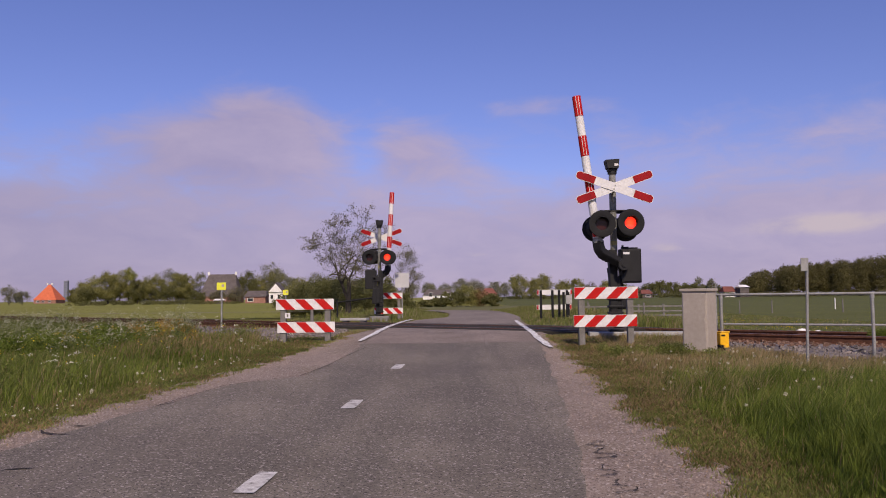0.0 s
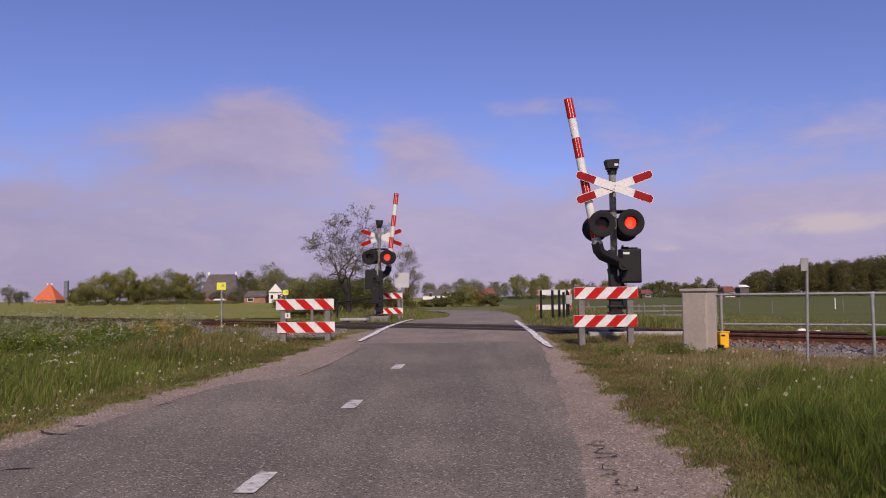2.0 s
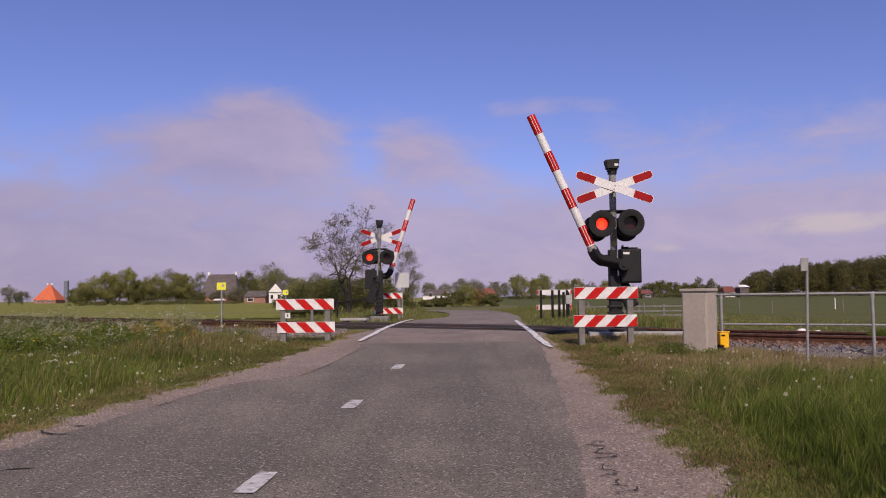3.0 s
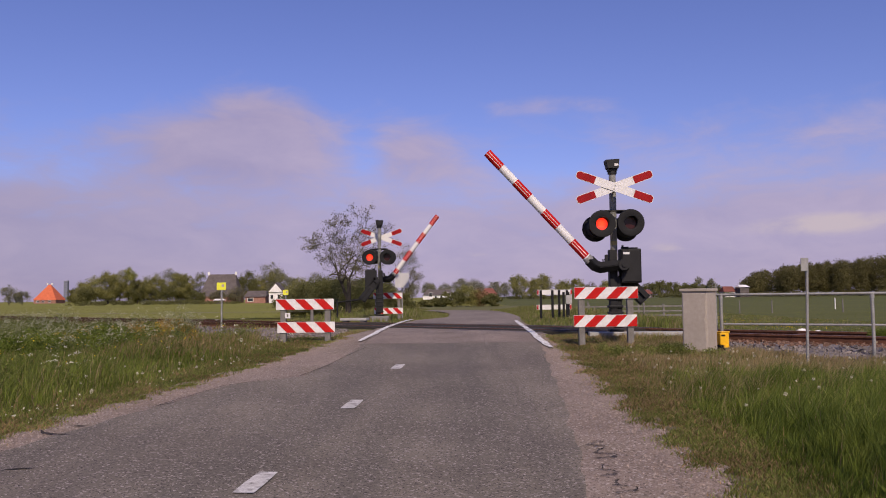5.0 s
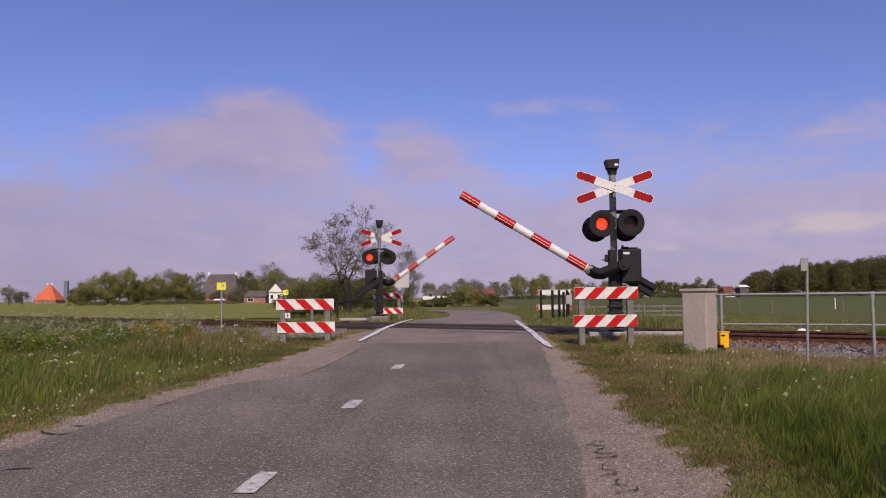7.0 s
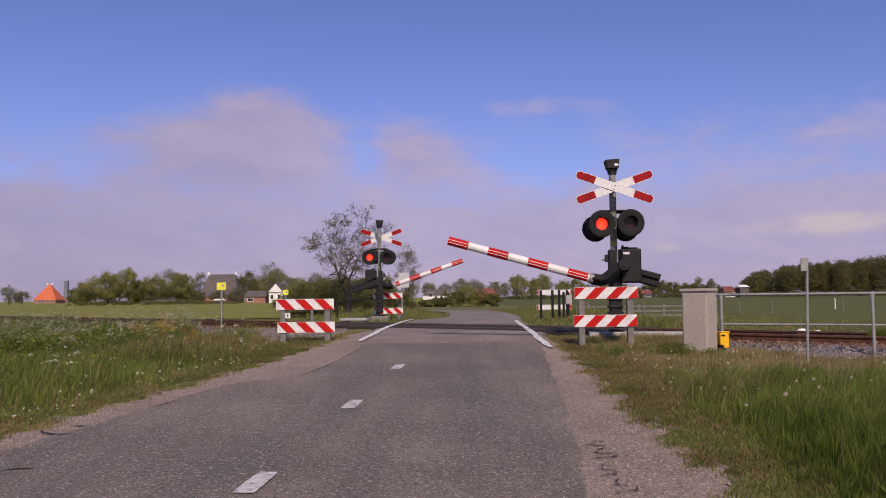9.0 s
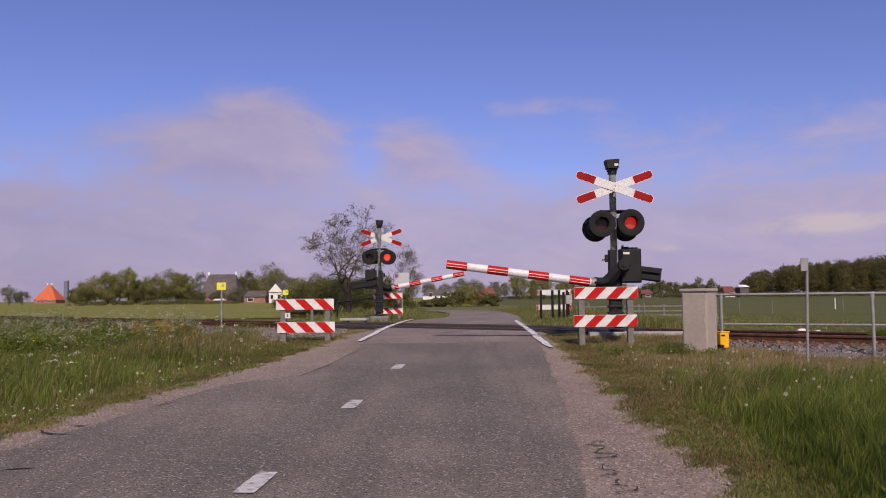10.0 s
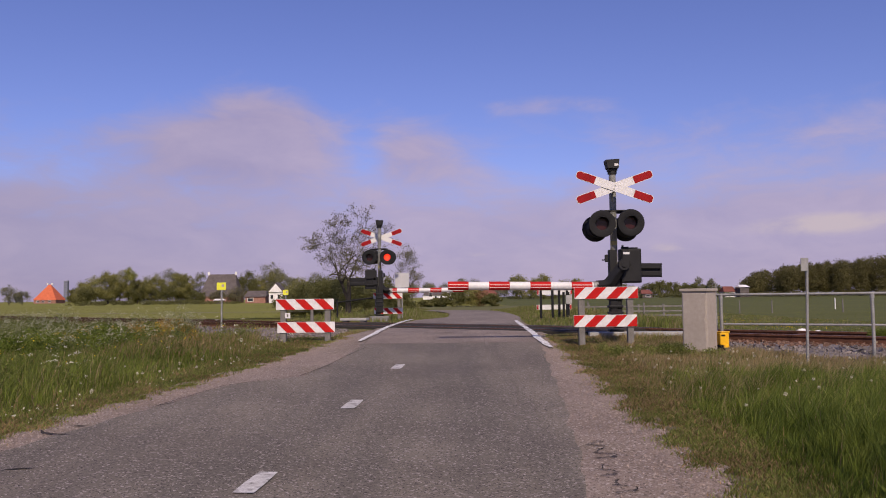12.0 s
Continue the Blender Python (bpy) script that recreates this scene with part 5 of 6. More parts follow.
make_house(pose(-246.0, 500, 0.1), 13.6, 12.5, 2.2, 9.6, 6.2, M["brick"], M["tile_red"], "big farmhouse with an orange pyramid roof", ((-1.4, 0.9), (1.4, 0.9)),
           [(-4.2, 1.2, 1.4, 1.1), (-1.0, 1.2, 1.4, 1.1), (3.0, 1.2, 1.4, 1.1)])
make_house(pose(-82.0, 297, 0.1), 13.0, 11, 2.4, 8.2, 1.5, M["brick"], M["tile_dark"], "farmhouse with a long dark roof and white chimneys", ((-5.0, 0.7), (5.0, 0.7)))
make_house(pose(-58.2, 250, 0.1), 6.2, 5, 2.0, 1.9, 0.2, M["brick"], M["tile_dark"], "low barn with a dark roof", (), [(-1.5, 1.1, 1.6, 0.9)])
make_house(pose(-51.0, 246, 0.1), 4.2, 5, 3.4, 2.9, 0.0, M["plaster"], M["tile_dark"], "small white house with a steep gable", (), [(-1.2, 1.9, 0.8, 1.2), (1.0, 1.9, 0.8, 1.2)], gable=True)
make_house(pose(-2.7, 430, 0.1), 16.5, 9, 2.2, 3.1, 2.5, M["plaster"], M["tile_dark"], "distant farmhouse with white gabled dormers", (), [(-4.2, 2.6, 1.4, 2.0), (5.4, 2.6, 1.4, 2.0), (-1.5, 1.3, 1.0, 1.2), (1.5, 1.3, 1.0, 1.2)])
make_house(pose(24, 425, 0.1), 8, 7, 2.4, 3.3, 2.0, M["brick"], M["tile_brown"], "distant house with a red roof", (), [(-2, 1.8, 1.2, 1.4)])
make_house(pose(74.5, 296, 0.1), 3.6, 6, 1.6, 1.5, 0.3, M["tile_dark"], M["tile_brown"], "small barn with a dull red roof", (), [(0.3, 0.9, 1.4, 0.8)])
make_house(pose(105.0, 296, 0.1), 4.2, 6, 2.0, 2.0, 0.3, M["plaster"], M["tile_brown"], "small white house with a dull red roof", (), [(-1.0, 1.2, 0.9, 0.9), (0.9, 1.2, 0.9, 0.9)])
make_house(pose(108.9, 292, 0.1), 3.2, 5, 3.6, 0.9, 0.2, M["tile_dark"], M["plaster"], "shed with a white roof", ())
make_house(pose(-67.2, 240, 0.1), 2.6, 1.6, 1.0, 0.5, 0.1, M["tile_dark"], M["plaster"], "low white-roofed shelter in the pasture", ())


def make_tower():
    t = empty("office_tower", pose(-1013.5, 2150, 0.1), "far grey office tower with bluish haze in its colour", "tower")
    bm = B()
    box(bm, (0, 0, 28.3), (10, 10, 56.6))
    part("wall", bm, M["tower"], t)
    for k in range(8):
        bm = B()
        box(bm, (0, -5.1, 6 + 6.5 * k), (8, 0.4, 2.4))
        part("window", bm, M["tower_glass"], t)


make_tower()


def make_fence_post(place, h, white=False):
    p = empty("fence_post", place, "white painted pasture post" if white else "weathered wooden pasture fence post", "post", "pasture fence posts")
    bm = B()
    rod(bm, (0, 0, -0.2), (0, 0, h), 0.05, 0.04, 8)
    part("stake", bm, M["white"] if white else M["wood"], p)


for x, y, h, w in ((11.0, 33.5, 0.95, 0), (29.8, 61, 0.87, 1), (19.2, 52.0, 0.83, 0), (21.3, 52.0, 0.83, 0), (9.0, 36, 0.9, 0), (13.0, 60, 1.0, 0), (7.2, 40, 0.95, 0), (25.9, 52, 0.85, 0)):
    make_fence_post(pose(x, y, 0.1), h, bool(w))
make_fence_post(pose(-3.42, 20.8, 0.35), 0.75)


def make_rail_fence():
    """Low plank fence in the pasture."""
    f = empty("plank_fence", pose(9.0, 37, 0.1), "low weathered plank fence in the pasture", "fence")
    for k in range(5):
        bm = B()
        box(bm, (k * 1.15 - 2.3, 0, 0.35), (0.08, 0.08, 0.95), 0.008)
        part("post", bm, M["wood"], f)
    for z in (0.30, 0.50, 0.72):
        bm = B()
        box(bm, (0, -0.055, z), (5.0, 0.025, 0.07), 0.004)
        part("plank", bm, M["wood"], f)


make_rail_fence()


def make_stone(place, r, seed):
    """A pale boulder beside the track."""
    bm = B()
    bmesh.ops.create_icosphere(bm, subdivisions=2, radius=r)
    for v in bm.verts:
        v.co = Vector((v.co.x * 1.3, v.co.y, v.co.z * 0.8)) * (1 + 0.3 * noise.noise(v.co * (2.5 / r) + Vector((seed, 0, 0))))
    ob = tagged(part("stone", bm, M["plaster"]), "pale white stone lying beside the track", "stone", "pale stones by the track")
    ob.matrix_basis = place


for k, (x, y, r) in enumerate(((7.22, 16.2, 0.085), (7.30, 16.1, 0.06), (7.54, 16.2, 0.055))):
    make_stone(pose(x, y, 0.52 + 0.6 * r), r, k)


# ------------------------------------------------------------------ grass, herbs, blossoms
def ground_z(x, y):
    d = np.abs(track_d(x, y))
    return np.maximum(land(x, y), np.interp(d, [1.2, 1.7, 2.5, 3.1, 3.2], [0.47, 0.44, 0.36, 0.24, 0])) - 0.02


def blades(name, x, y, h, w, bend, material, label, seed, category="grass", lean=None, base=None):
    """One bent, tapering blade at each place."""
    rng = np.random.default_rng(seed)
    n = len(x)
    a = rng.uniform(0, math.tau, n)
    lean = rng.uniform(0, math.tau, n) if lean is None else lean
    z = ground_z(x, y) if base is None else base
    s = np.stack([np.cos(a), np.sin(a), np.zeros(n)], -1) * w[:, None] / 2
    b = np.stack([np.cos(lean), np.sin(lean), np.zeros(n)], -1) * (bend * h * rng.uniform(0.2, 1.0, n))[:, None]
    b[:, 0] += 0.12 * h
    p0 = np.stack([x, y, z], -1)
    up = np.array([0, 0, 1.0])
    p1 = p0 + b * 0.35 + up * (h * 0.6)[:, None]
    p2 = p0 + b + up * h[:, None]
    v = np.stack([p0 - s, p0 + s, p1 + s * 0.75, p1 - s * 0.75, p2], 1).reshape(-1, 3)
    i = np.arange(n)[:, None] * 5
    f = np.concatenate([i + np.array([[0, 1, 2]]), i + np.array([[0, 2, 3]]), i + np.array([[3, 2, 4]])])
    return tagged(raw(name, v, f, material), label, category, kind="stuff")


ROAD_L = ([-8, 0, 5, 6.7, 7.6, 8.4, 11, 14.3, 17, 22.6, 27, 30, 36, 42], [-6.6, -5.05, -4.0, -3.67, -3.60, -3.36, -2.85, -2.3, -1.9, -1.25, -0.9, 0.1, 0.3, -0.3])
ROAD_R = ([-8, 0, 5, 7.7, 11, 14.3, 17, 22.6, 27, 31, 35, 42], [0.8, 1.55, 1.82, 1.84, 1.95, 2.1, 2.1, 2.25, 2.6, 2.85, 2.95, 2.9])


def scatter(rng, n, x0, x1, y0, y1, power=1.0):
    y = y0 + (y1 - y0) * rng.uniform(0, 1, n) ** power
    return rng.uniform(x0, x1, n), y


def patchy(x, y, s, seed):
    """Smooth pseudo-random field between 0 and 1."""
    return 0.5 + 0.25 * (np.sin(x * s + seed + 1.7 * np.sin(y * s * 0.7 + seed)) + np.sin(y * s * 1.3 - seed * 2 + 1.3 * np.sin(x * s * 0.9)))


def edge_distance(x, y):
    """Distance beyond the road's edge, positive on the verge."""
    return np.maximum(np.interp(y, *ROAD_L) - x, x - np.interp(y, *ROAD_R))


def in_yard(x, y):
    d = track_d(x, y)
    return (d > -5.3 + 0.5 * np.sin(x * 4)) & (d < 0) & (x > -0.345 * y) & (x < -2.5 + 0.1 * (y - 15)) & (y > 14.8)


def clear_of_track(x, y, lim=2.3):
    d = track_d(x, y)
    return (d < -lim - 0.9) | (d > lim + 0.8)


def make_verges():
    rng = np.random.default_rng(77)
    # right verge, tall and green close by, seeding and reddish further on
    x, y = scatter(rng, 330000, 1.4, 9.5, 3.0, 15.5, 1.15)
    e = edge_distance(x, y)
    keep = (e > -0.10 + 0.5 * rng.uniform(0, 1, len(x)) ** 0.6 * (0.35 + patchy(x, y, 3, 1))) & clear_of_track(x, y, np.where(x < 4.4, 0.75, 1.6)) & (np.abs(x) < 0.62 * y + 0.6)
    x, y, e = x[keep], y[keep], e[keep]
    tall = step(0.22, 0.95, e) * (0.25 + 0.45 * patchy(x, y, 2.1, 4) + 0.4 * patchy(x, y, 8.0, 3)) * np.interp(y, [4, 8, 9.5, 13], [1, 0.8, 0.42, 0.30])
    h = (0.03 + 0.33 * tall) * rng.uniform(0.45, 1.25, len(x))
    dry = np.clip(step(7.5, 9.8, y + rng.normal(0, 1.0, len(x))) * (0.40 + 0.45 * patchy(x, y, 2.7, 8)) + 0.35 * step(0.5, 0.0, e) + 0.02, 0, 0.8)
    pick = rng.uniform(0, 1, len(x))
    w = (0.0026 + 0.00042 * y) * rng.uniform(0.7, 1.7, len(x))
    g = pick > dry
    lush = g & (y + rng.normal(0, 0.8, len(x)) < 7.9)
    g = g & ~lush
    lush &= rng.uniform(0, 1, len(x)) < 0.6
    blades("lush_grass", x[lush], y[lush], h[lush] * 0.8, w[lush], 0.75, M["lush"], "tall dark green grass on the road verge", 21)
    # tussocks whose blades arch outwards
    tx, ty = scatter(rng, 5200, 1.7, 7.5, 3.2, 10.2, 1.1)
    te = edge_distance(tx, ty)
    k = (te > np.interp(ty, [4.6, 6.6], [0.14, 0.34]) + 0.25 * patchy(tx, ty, 4, 6)) & (tx < 0.62 * ty + 0.6) & (rng.uniform(0, 1, len(tx)) < np.interp(ty, [3, 7.6, 10.2], [1, 0.9, 0.12]))
    tx, ty, te = tx[k], ty[k], te[k]
    size = (0.07 + 0.23 * step(0.25, 1.0, te)) * rng.uniform(0.65, 1.25, len(tx)) * (0.75 + 0.45 * patchy(tx, ty, 2.3, 12)) * np.interp(ty, [3, 8, 10.5], [1.1, 0.95, 0.6])
    way = 0.5 + rng.normal(0, 0.9, len(tx))
    kind = rng.uniform(0, 1, len(tx))
    for sort, (lo, hi, material, label) in enumerate(((0.0, 0.36, M["lush"], "rich green grass tussocks on the road verge"), (0.36, 0.78, M["deep"], "deep green grass tussocks on the road verge"),
                                                       (0.78, 1.0, M["fresh_grass"], "light green grass tussocks on the road verge"))):
        i = np.repeat(np.where((kind >= lo) & (kind < hi))[0], 34)
        out = rng.uniform(0, math.tau, len(i))
        far = np.abs(rng.normal(0, 0.045, len(i)))
        bx, by = tx[i] + far * np.cos(out), ty[i] + far * np.sin(out)
        turn = np.arctan2(0.8 * np.sin(out) + 0.9 * np.sin(way[i]), 0.8 * np.cos(out) + 0.9 * np.cos(way[i]))
        blades("grass_tussocks", bx, by, size[i] * rng.uniform(0.55, 1.15, len(i)), rng.uniform(0.0035, 0.0075, len(i)), 0.85, material, label, 81 + sort, lean=turn)
    blades("verge_grass", x[g], y[g], h[g], w[g], 0.7, M["grass"], "green grass on the road verge", 1)
    g = pick > dry
    r = (~g) & (pick > dry * 0.55)
    blades("seeding_grass", x[r], y[r], h[r] * 1.1, w[r] * 0.9, 0.4, M["rust_grass"], "reddish seeding grass on the verge", 2)
    s = (~g) & ~r
    blades("dry_grass", x[s], y[s], h[s] * 1.3, w[s] * 0.9, 0.45, M["straw"], "dry straw-coloured grass on the verge", 3)
    # left verge
    x, y = scatter(rng, 430000, -21, -1.5, 5.0, 34.0, 1.1)
    e = edge_distance(x, y)
    keep = (e > -0.22 + 0.62 * rng.uniform(0, 1, len(x)) ** 0.6 * patchy(x, y, 4, 2)) & (track_d(x, y) < -2.3) & (x > -0.8 - y * 0.6) & (~in_yard(x, y) | (rng.uniform(0, 1, len(x)) < 0.06))
    x, y, e = x[keep], y[keep], e[keep]
    tall = step(0.0, 1.6, e) * (0.3 + 0.7 * patchy(x, y, 1.4, 9)) * np.interp(y, [5, 10, 14, 20], [0.95, 0.85, 0.7, 0.8])
    tall *= np.where((x > -0.34 * y) & (y > 13), 0.40, 1.0)
    h = (0.04 + 0.36 * tall) * rng.uniform(0.45, 1.25, len(x))
    dry = np.clip(0.09 + 0.45 * step(0.6, 0.1, e) + 0.45 * step(12.0, 14, y) * step(-7, -5, x), 0, 0.75)
    pick = rng.uniform(0, 1, len(x))
    w = 0.0042 + 0.00066 * y
    g = pick > dry
    lush = g & (rng.uniform(0, 1, len(x)) < 0.55)
    blades("lush_grass", x[lush], y[lush], h[lush], w[lush], 0.8, M["lush"], "long rich green grass on the road verge", 22)
    g2 = g & ~lush
    blades("verge_grass", x[g2], y[g2], h[g2], w[g2], 0.7, M["grass"], "long green grass on the road verge", 4)
    r = (~g) & (pick > dry * 0.5)
    blades("seeding_grass", x[r], y[r], h[r], w[r] * 0.9, 0.4, M["rust_grass"], "brownish seeding grass among the green", 12)
    s = (~g) & ~r
    blades("dry_grass", x[s], y[s], h[s] * 1.05, w[s] * 0.9, 0.4, M["straw"], "dry straw-coloured grass among the green", 5)
    # broad-leaved herbs along the ballast foot
    hx, hy = scatter(rng, 2600, -22, -3.8, 8.0, 36)
    k = ~in_yard(hx, hy) & (edge_distance(hx, hy) > 1.2) & (track_d(hx, hy) < -2.6) & (hx > -0.8 - hy * 0.6) & ((track_d(hx, hy) > -5.5) & (hx < -0.34 * hy) | (patchy(hx, hy, 1.1, 6) > 0.72))
    hx, hy = hx[k], hy[k]
    hh = rng.uniform(0.12, 0.48, len(hx)) * np.where(hx < -0.33 * hy, 1.0, 0.6)
    c = np.stack([hx, hy, ground_z(hx, hy) + hh * 0.75], -1)
    v, f = feather(rng, c, 0.10 + hh * 0.35, len(c) * 150, 0.015, 0.6)
    v[:, 2] = np.maximum(v[:, 2], ground_z(v[:, 0], v[:, 1]))
    tagged(raw("herbs", v, f, M["grass"]), "dense leafy green herbs along the ballast", "herbs", kind="stuff")
    # weeds round the relay cabinet and under the board, and a dark tussock by the ballast
    hx = np.concatenate([rng.uniform(2.5, 3.75, 46), rng.normal(4.05, 0.12, 14), rng.normal(3.55, 0.14, 22)])
    hy = np.concatenate([rng.uniform(12.2, 13.0, 46), rng.normal(12.0, 0.08, 14), rng.normal(12.25, 0.12, 22)])
    hh = np.concatenate([rng.uniform(0.04, 0.15, 46), rng.uniform(0.05, 0.14, 14), rng.uniform(0.07, 0.20, 22)])
    v, f = leaf_cloud(rng, np.stack([hx, hy, ground_z(hx, hy) + hh * 0.8], -1), 0.04 + hh * 0.4, 9000, 0.013, 1.0)
    v[:, 2] = np.maximum(v[:, 2], ground_z(v[:, 0], v[:, 1]))
    tagged(raw("weeds", v, f, M["grass"]), "leafy green weeds round the cabinet foot", "weeds", kind="stuff")
    hx, hy = rng.normal(7.75, 0.14, 24), rng.normal(14.2, 0.1, 24)
    v, f = leaf_cloud(rng, np.stack([hx, hy, ground_z(hx, hy) + rng.uniform(0.04, 0.2, 24)], -1), np.full(24, 0.08), 3000, 0.012, 1.0)
    v[:, 2] = np.maximum(v[:, 2], ground_z(v[:, 0], v[:, 1]))
    tagged(raw("weeds", v, f, M["lush"]), "dark tussock of weeds beside the ballast", "weeds", kind="stuff")
    # a dark stand of taller herbs, and low turf that creeps over the road edges
    hx, hy = rng.normal(-7.4, 0.9, 60), rng.normal(14.6, 0.6, 60)
    c = np.stack([hx, hy, ground_z(hx, hy) + rng.uniform(0.15, 0.45, 60)], -1)
    v, f = leaf_cloud(rng, c, np.full(60, 0.2), 9000, 0.022, 1.0)
    v[:, 2] = np.maximum(v[:, 2], ground_z(v[:, 0], v[:, 1]))
    tagged(raw("herbs", v, f, M["lush"]), "dark stand of tall leafy herbs", "herbs", kind="stuff")
    n = 190000
    y = 3.6 + 12.4 * rng.uniform(0, 1, n) ** 1.2
    right = rng.uniform(0, 1, n) < 0.6
    off = np.where(rng.uniform(0, 1, n) < 0.72, np.abs(rng.normal(0, 0.33, n)), -np.abs(rng.normal(0, 0.13, n)))
    x = np.where(right, np.interp(y, *ROAD_R) + off, np.interp(y, *ROAD_L) - off)
    tongue = patchy(x, y, 6.0, 5) * 0.6 + patchy(x, y, 15.0, 2) * 0.4
    keep = tongue + rng.normal(0, 0.20, n) > np.where(off < 0.0, 0.48 - 1.7 * off, 0.46 - 1.0 * off)
    x, y, off = x[keep], y[keep], off[keep]
    n = len(x)
    foot = np.where(off < 0, road_z(y) - 0.010, np.maximum(ground_z(x, y), road_z(y) - 0.030))
    hh = rng.uniform(0.010, 0.045, n) * (1 + 1.4 * np.clip(off, -0.3, 0.6))
    dry = rng.uniform(0, 1, n) < 0.10 + 0.40 * patchy(x, y, 4.0, 11) + 0.22 * step(6.5, 9.0, y) * (x > 0)
    for pick, material, label, sd in ((dry, M["rust_grass"], "low brownish turf along the road edge", 51), (~dry, M["grass"], "low green turf along the road edge", 52)):
        blades("turf", x[pick], y[pick], hh[pick], 0.0055 + 0.0007 * y[pick], 1.2, material, label, sd, base=foot[pick])
    # beyond the track
    x, y = scatter(rng, 150000, -18, 18, 19, 52, 1.0)
    e = edge_distance(x, y)
    keep = (e > 0.05) & (track_d(x, y) > 2.5) & (np.abs(x) < 2 + y * 0.57) & ((e < 4) | (track_d(x, y) < 4.5) | (rng.uniform(0, 1, len(x)) < 0.35))
    keep &= ~((y > 39) & (np.abs(y - np.interp(x, [-30, -14, -6, -2, 0.1, 1.2, 1.4], [53, 51.5, 49.8, 47.8, 45.5, 43, 40.5])) < 1.8) & (x < 2.9))
    x, y, e = x[keep], y[keep], e[keep]
    h = (0.07 + 0.26 * patchy(x, y, 0.8, 3) * step(0, 2, e) * step(9, 3, np.abs(e))) * rng.uniform(0.5, 1.2, len(x))
    d = rng.uniform(0, 1, len(x)) < 0.25
    blades("meadow_grass", x[~d], y[~d], h[~d], 0.008 + 0.0006 * y[~d], 0.5, M["grass"], "green grass beyond the railway track", 6)
    blades("dry_grass", x[d], y[d], h[d], 0.006 + 0.0006 * y[d], 0.4, M["straw"], "dry grass beyond the railway track", 7)


def make_pasture_tufts():
    """Coarser tufts that roughen the pastures further off."""
    rng = np.random.default_rng(31)
    for k, (sign, material, label) in enumerate(((-1, M["grass"], "tufts of pasture grass across the fields"), (1, M["grass"], "tufts of rough grass across the grazed pasture"))):
        n = 5000 if sign < 0 else 3500
        y = 30 + 150 * rng.uniform(0, 1, n) ** 1.6
        x = sign * rng.uniform(0.02, 0.6, n) * y
        keep = (edge_distance(x, np.minimum(y, 42)) > 5) & (track_d(x, y) > 5)
        x, y = x[keep], y[keep]
        blades("pasture_tufts", x, y, rng.uniform(0.03, 0.08, len(x)), 0.010 + 0.0004 * y, 0.8, material, label, 40 + k)
    fx, fy = rng.normal(9.6, 0.7, 90), rng.normal(24.5, 1.2, 90)
    v, f = leaf_cloud(rng, np.stack([fx, fy, ground_z(fx, fy) + rng.uniform(0.15, 0.35, 90)], -1), np.full(90, 0.02), 500, 0.012, 1.0)
    tagged(raw("yellow_weeds", v, f, M["butter"]), "yellow flowering weeds beyond the railing", "flowers", kind="stuff")


def make_grit():
    """Loose chippings along both road edges."""
    rng = np.random.default_rng(13)
    n = 24000
    y = 3.5 + 12.5 * rng.uniform(0, 1, n) ** 1.2
    right = rng.uniform(0, 1, n) < 0.6
    x = np.where(right, np.interp(y, *ROAD_R) + rng.normal(-0.02, 0.32, n), np.interp(y, *ROAD_L) + rng.normal(0.1, 0.2, n))
    z = np.where(edge_distance(x, y) > 0, ground_z(x, y) + 0.015, road_z(y) - 0.004)
    tet = np.array([(1, 0, -0.4), (-0.5, 0.87, -0.4), (-0.5, -0.87, -0.4), (0.1, 0.1, 0.7)])
    s = rng.uniform(0.004, 0.014, n)
    a = rng.uniform(0, math.tau, n)
    p = tet[None] * rng.uniform(0.6, 1.2, (n, 4, 3)) * s[:, None, None]
    q = p.copy()
    q[..., 0], q[..., 1] = p[..., 0] * np.cos(a)[:, None] - p[..., 1] * np.sin(a)[:, None], p[..., 0] * np.sin(a)[:, None] + p[..., 1] * np.cos(a)[:, None]
    q += np.stack([x, y, z], -1)[:, None]
    f = np.array([(0, 1, 2), (0, 3, 1), (1, 3, 2), (2, 3, 0)])[None] + np.arange(n)[:, None, None] * 4
    tagged(raw("loose_chippings", q.reshape(-1, 3), f.reshape(-1, 3), M["grit"]), "loose pale chippings along the road edge", "gravel", kind="stuff")


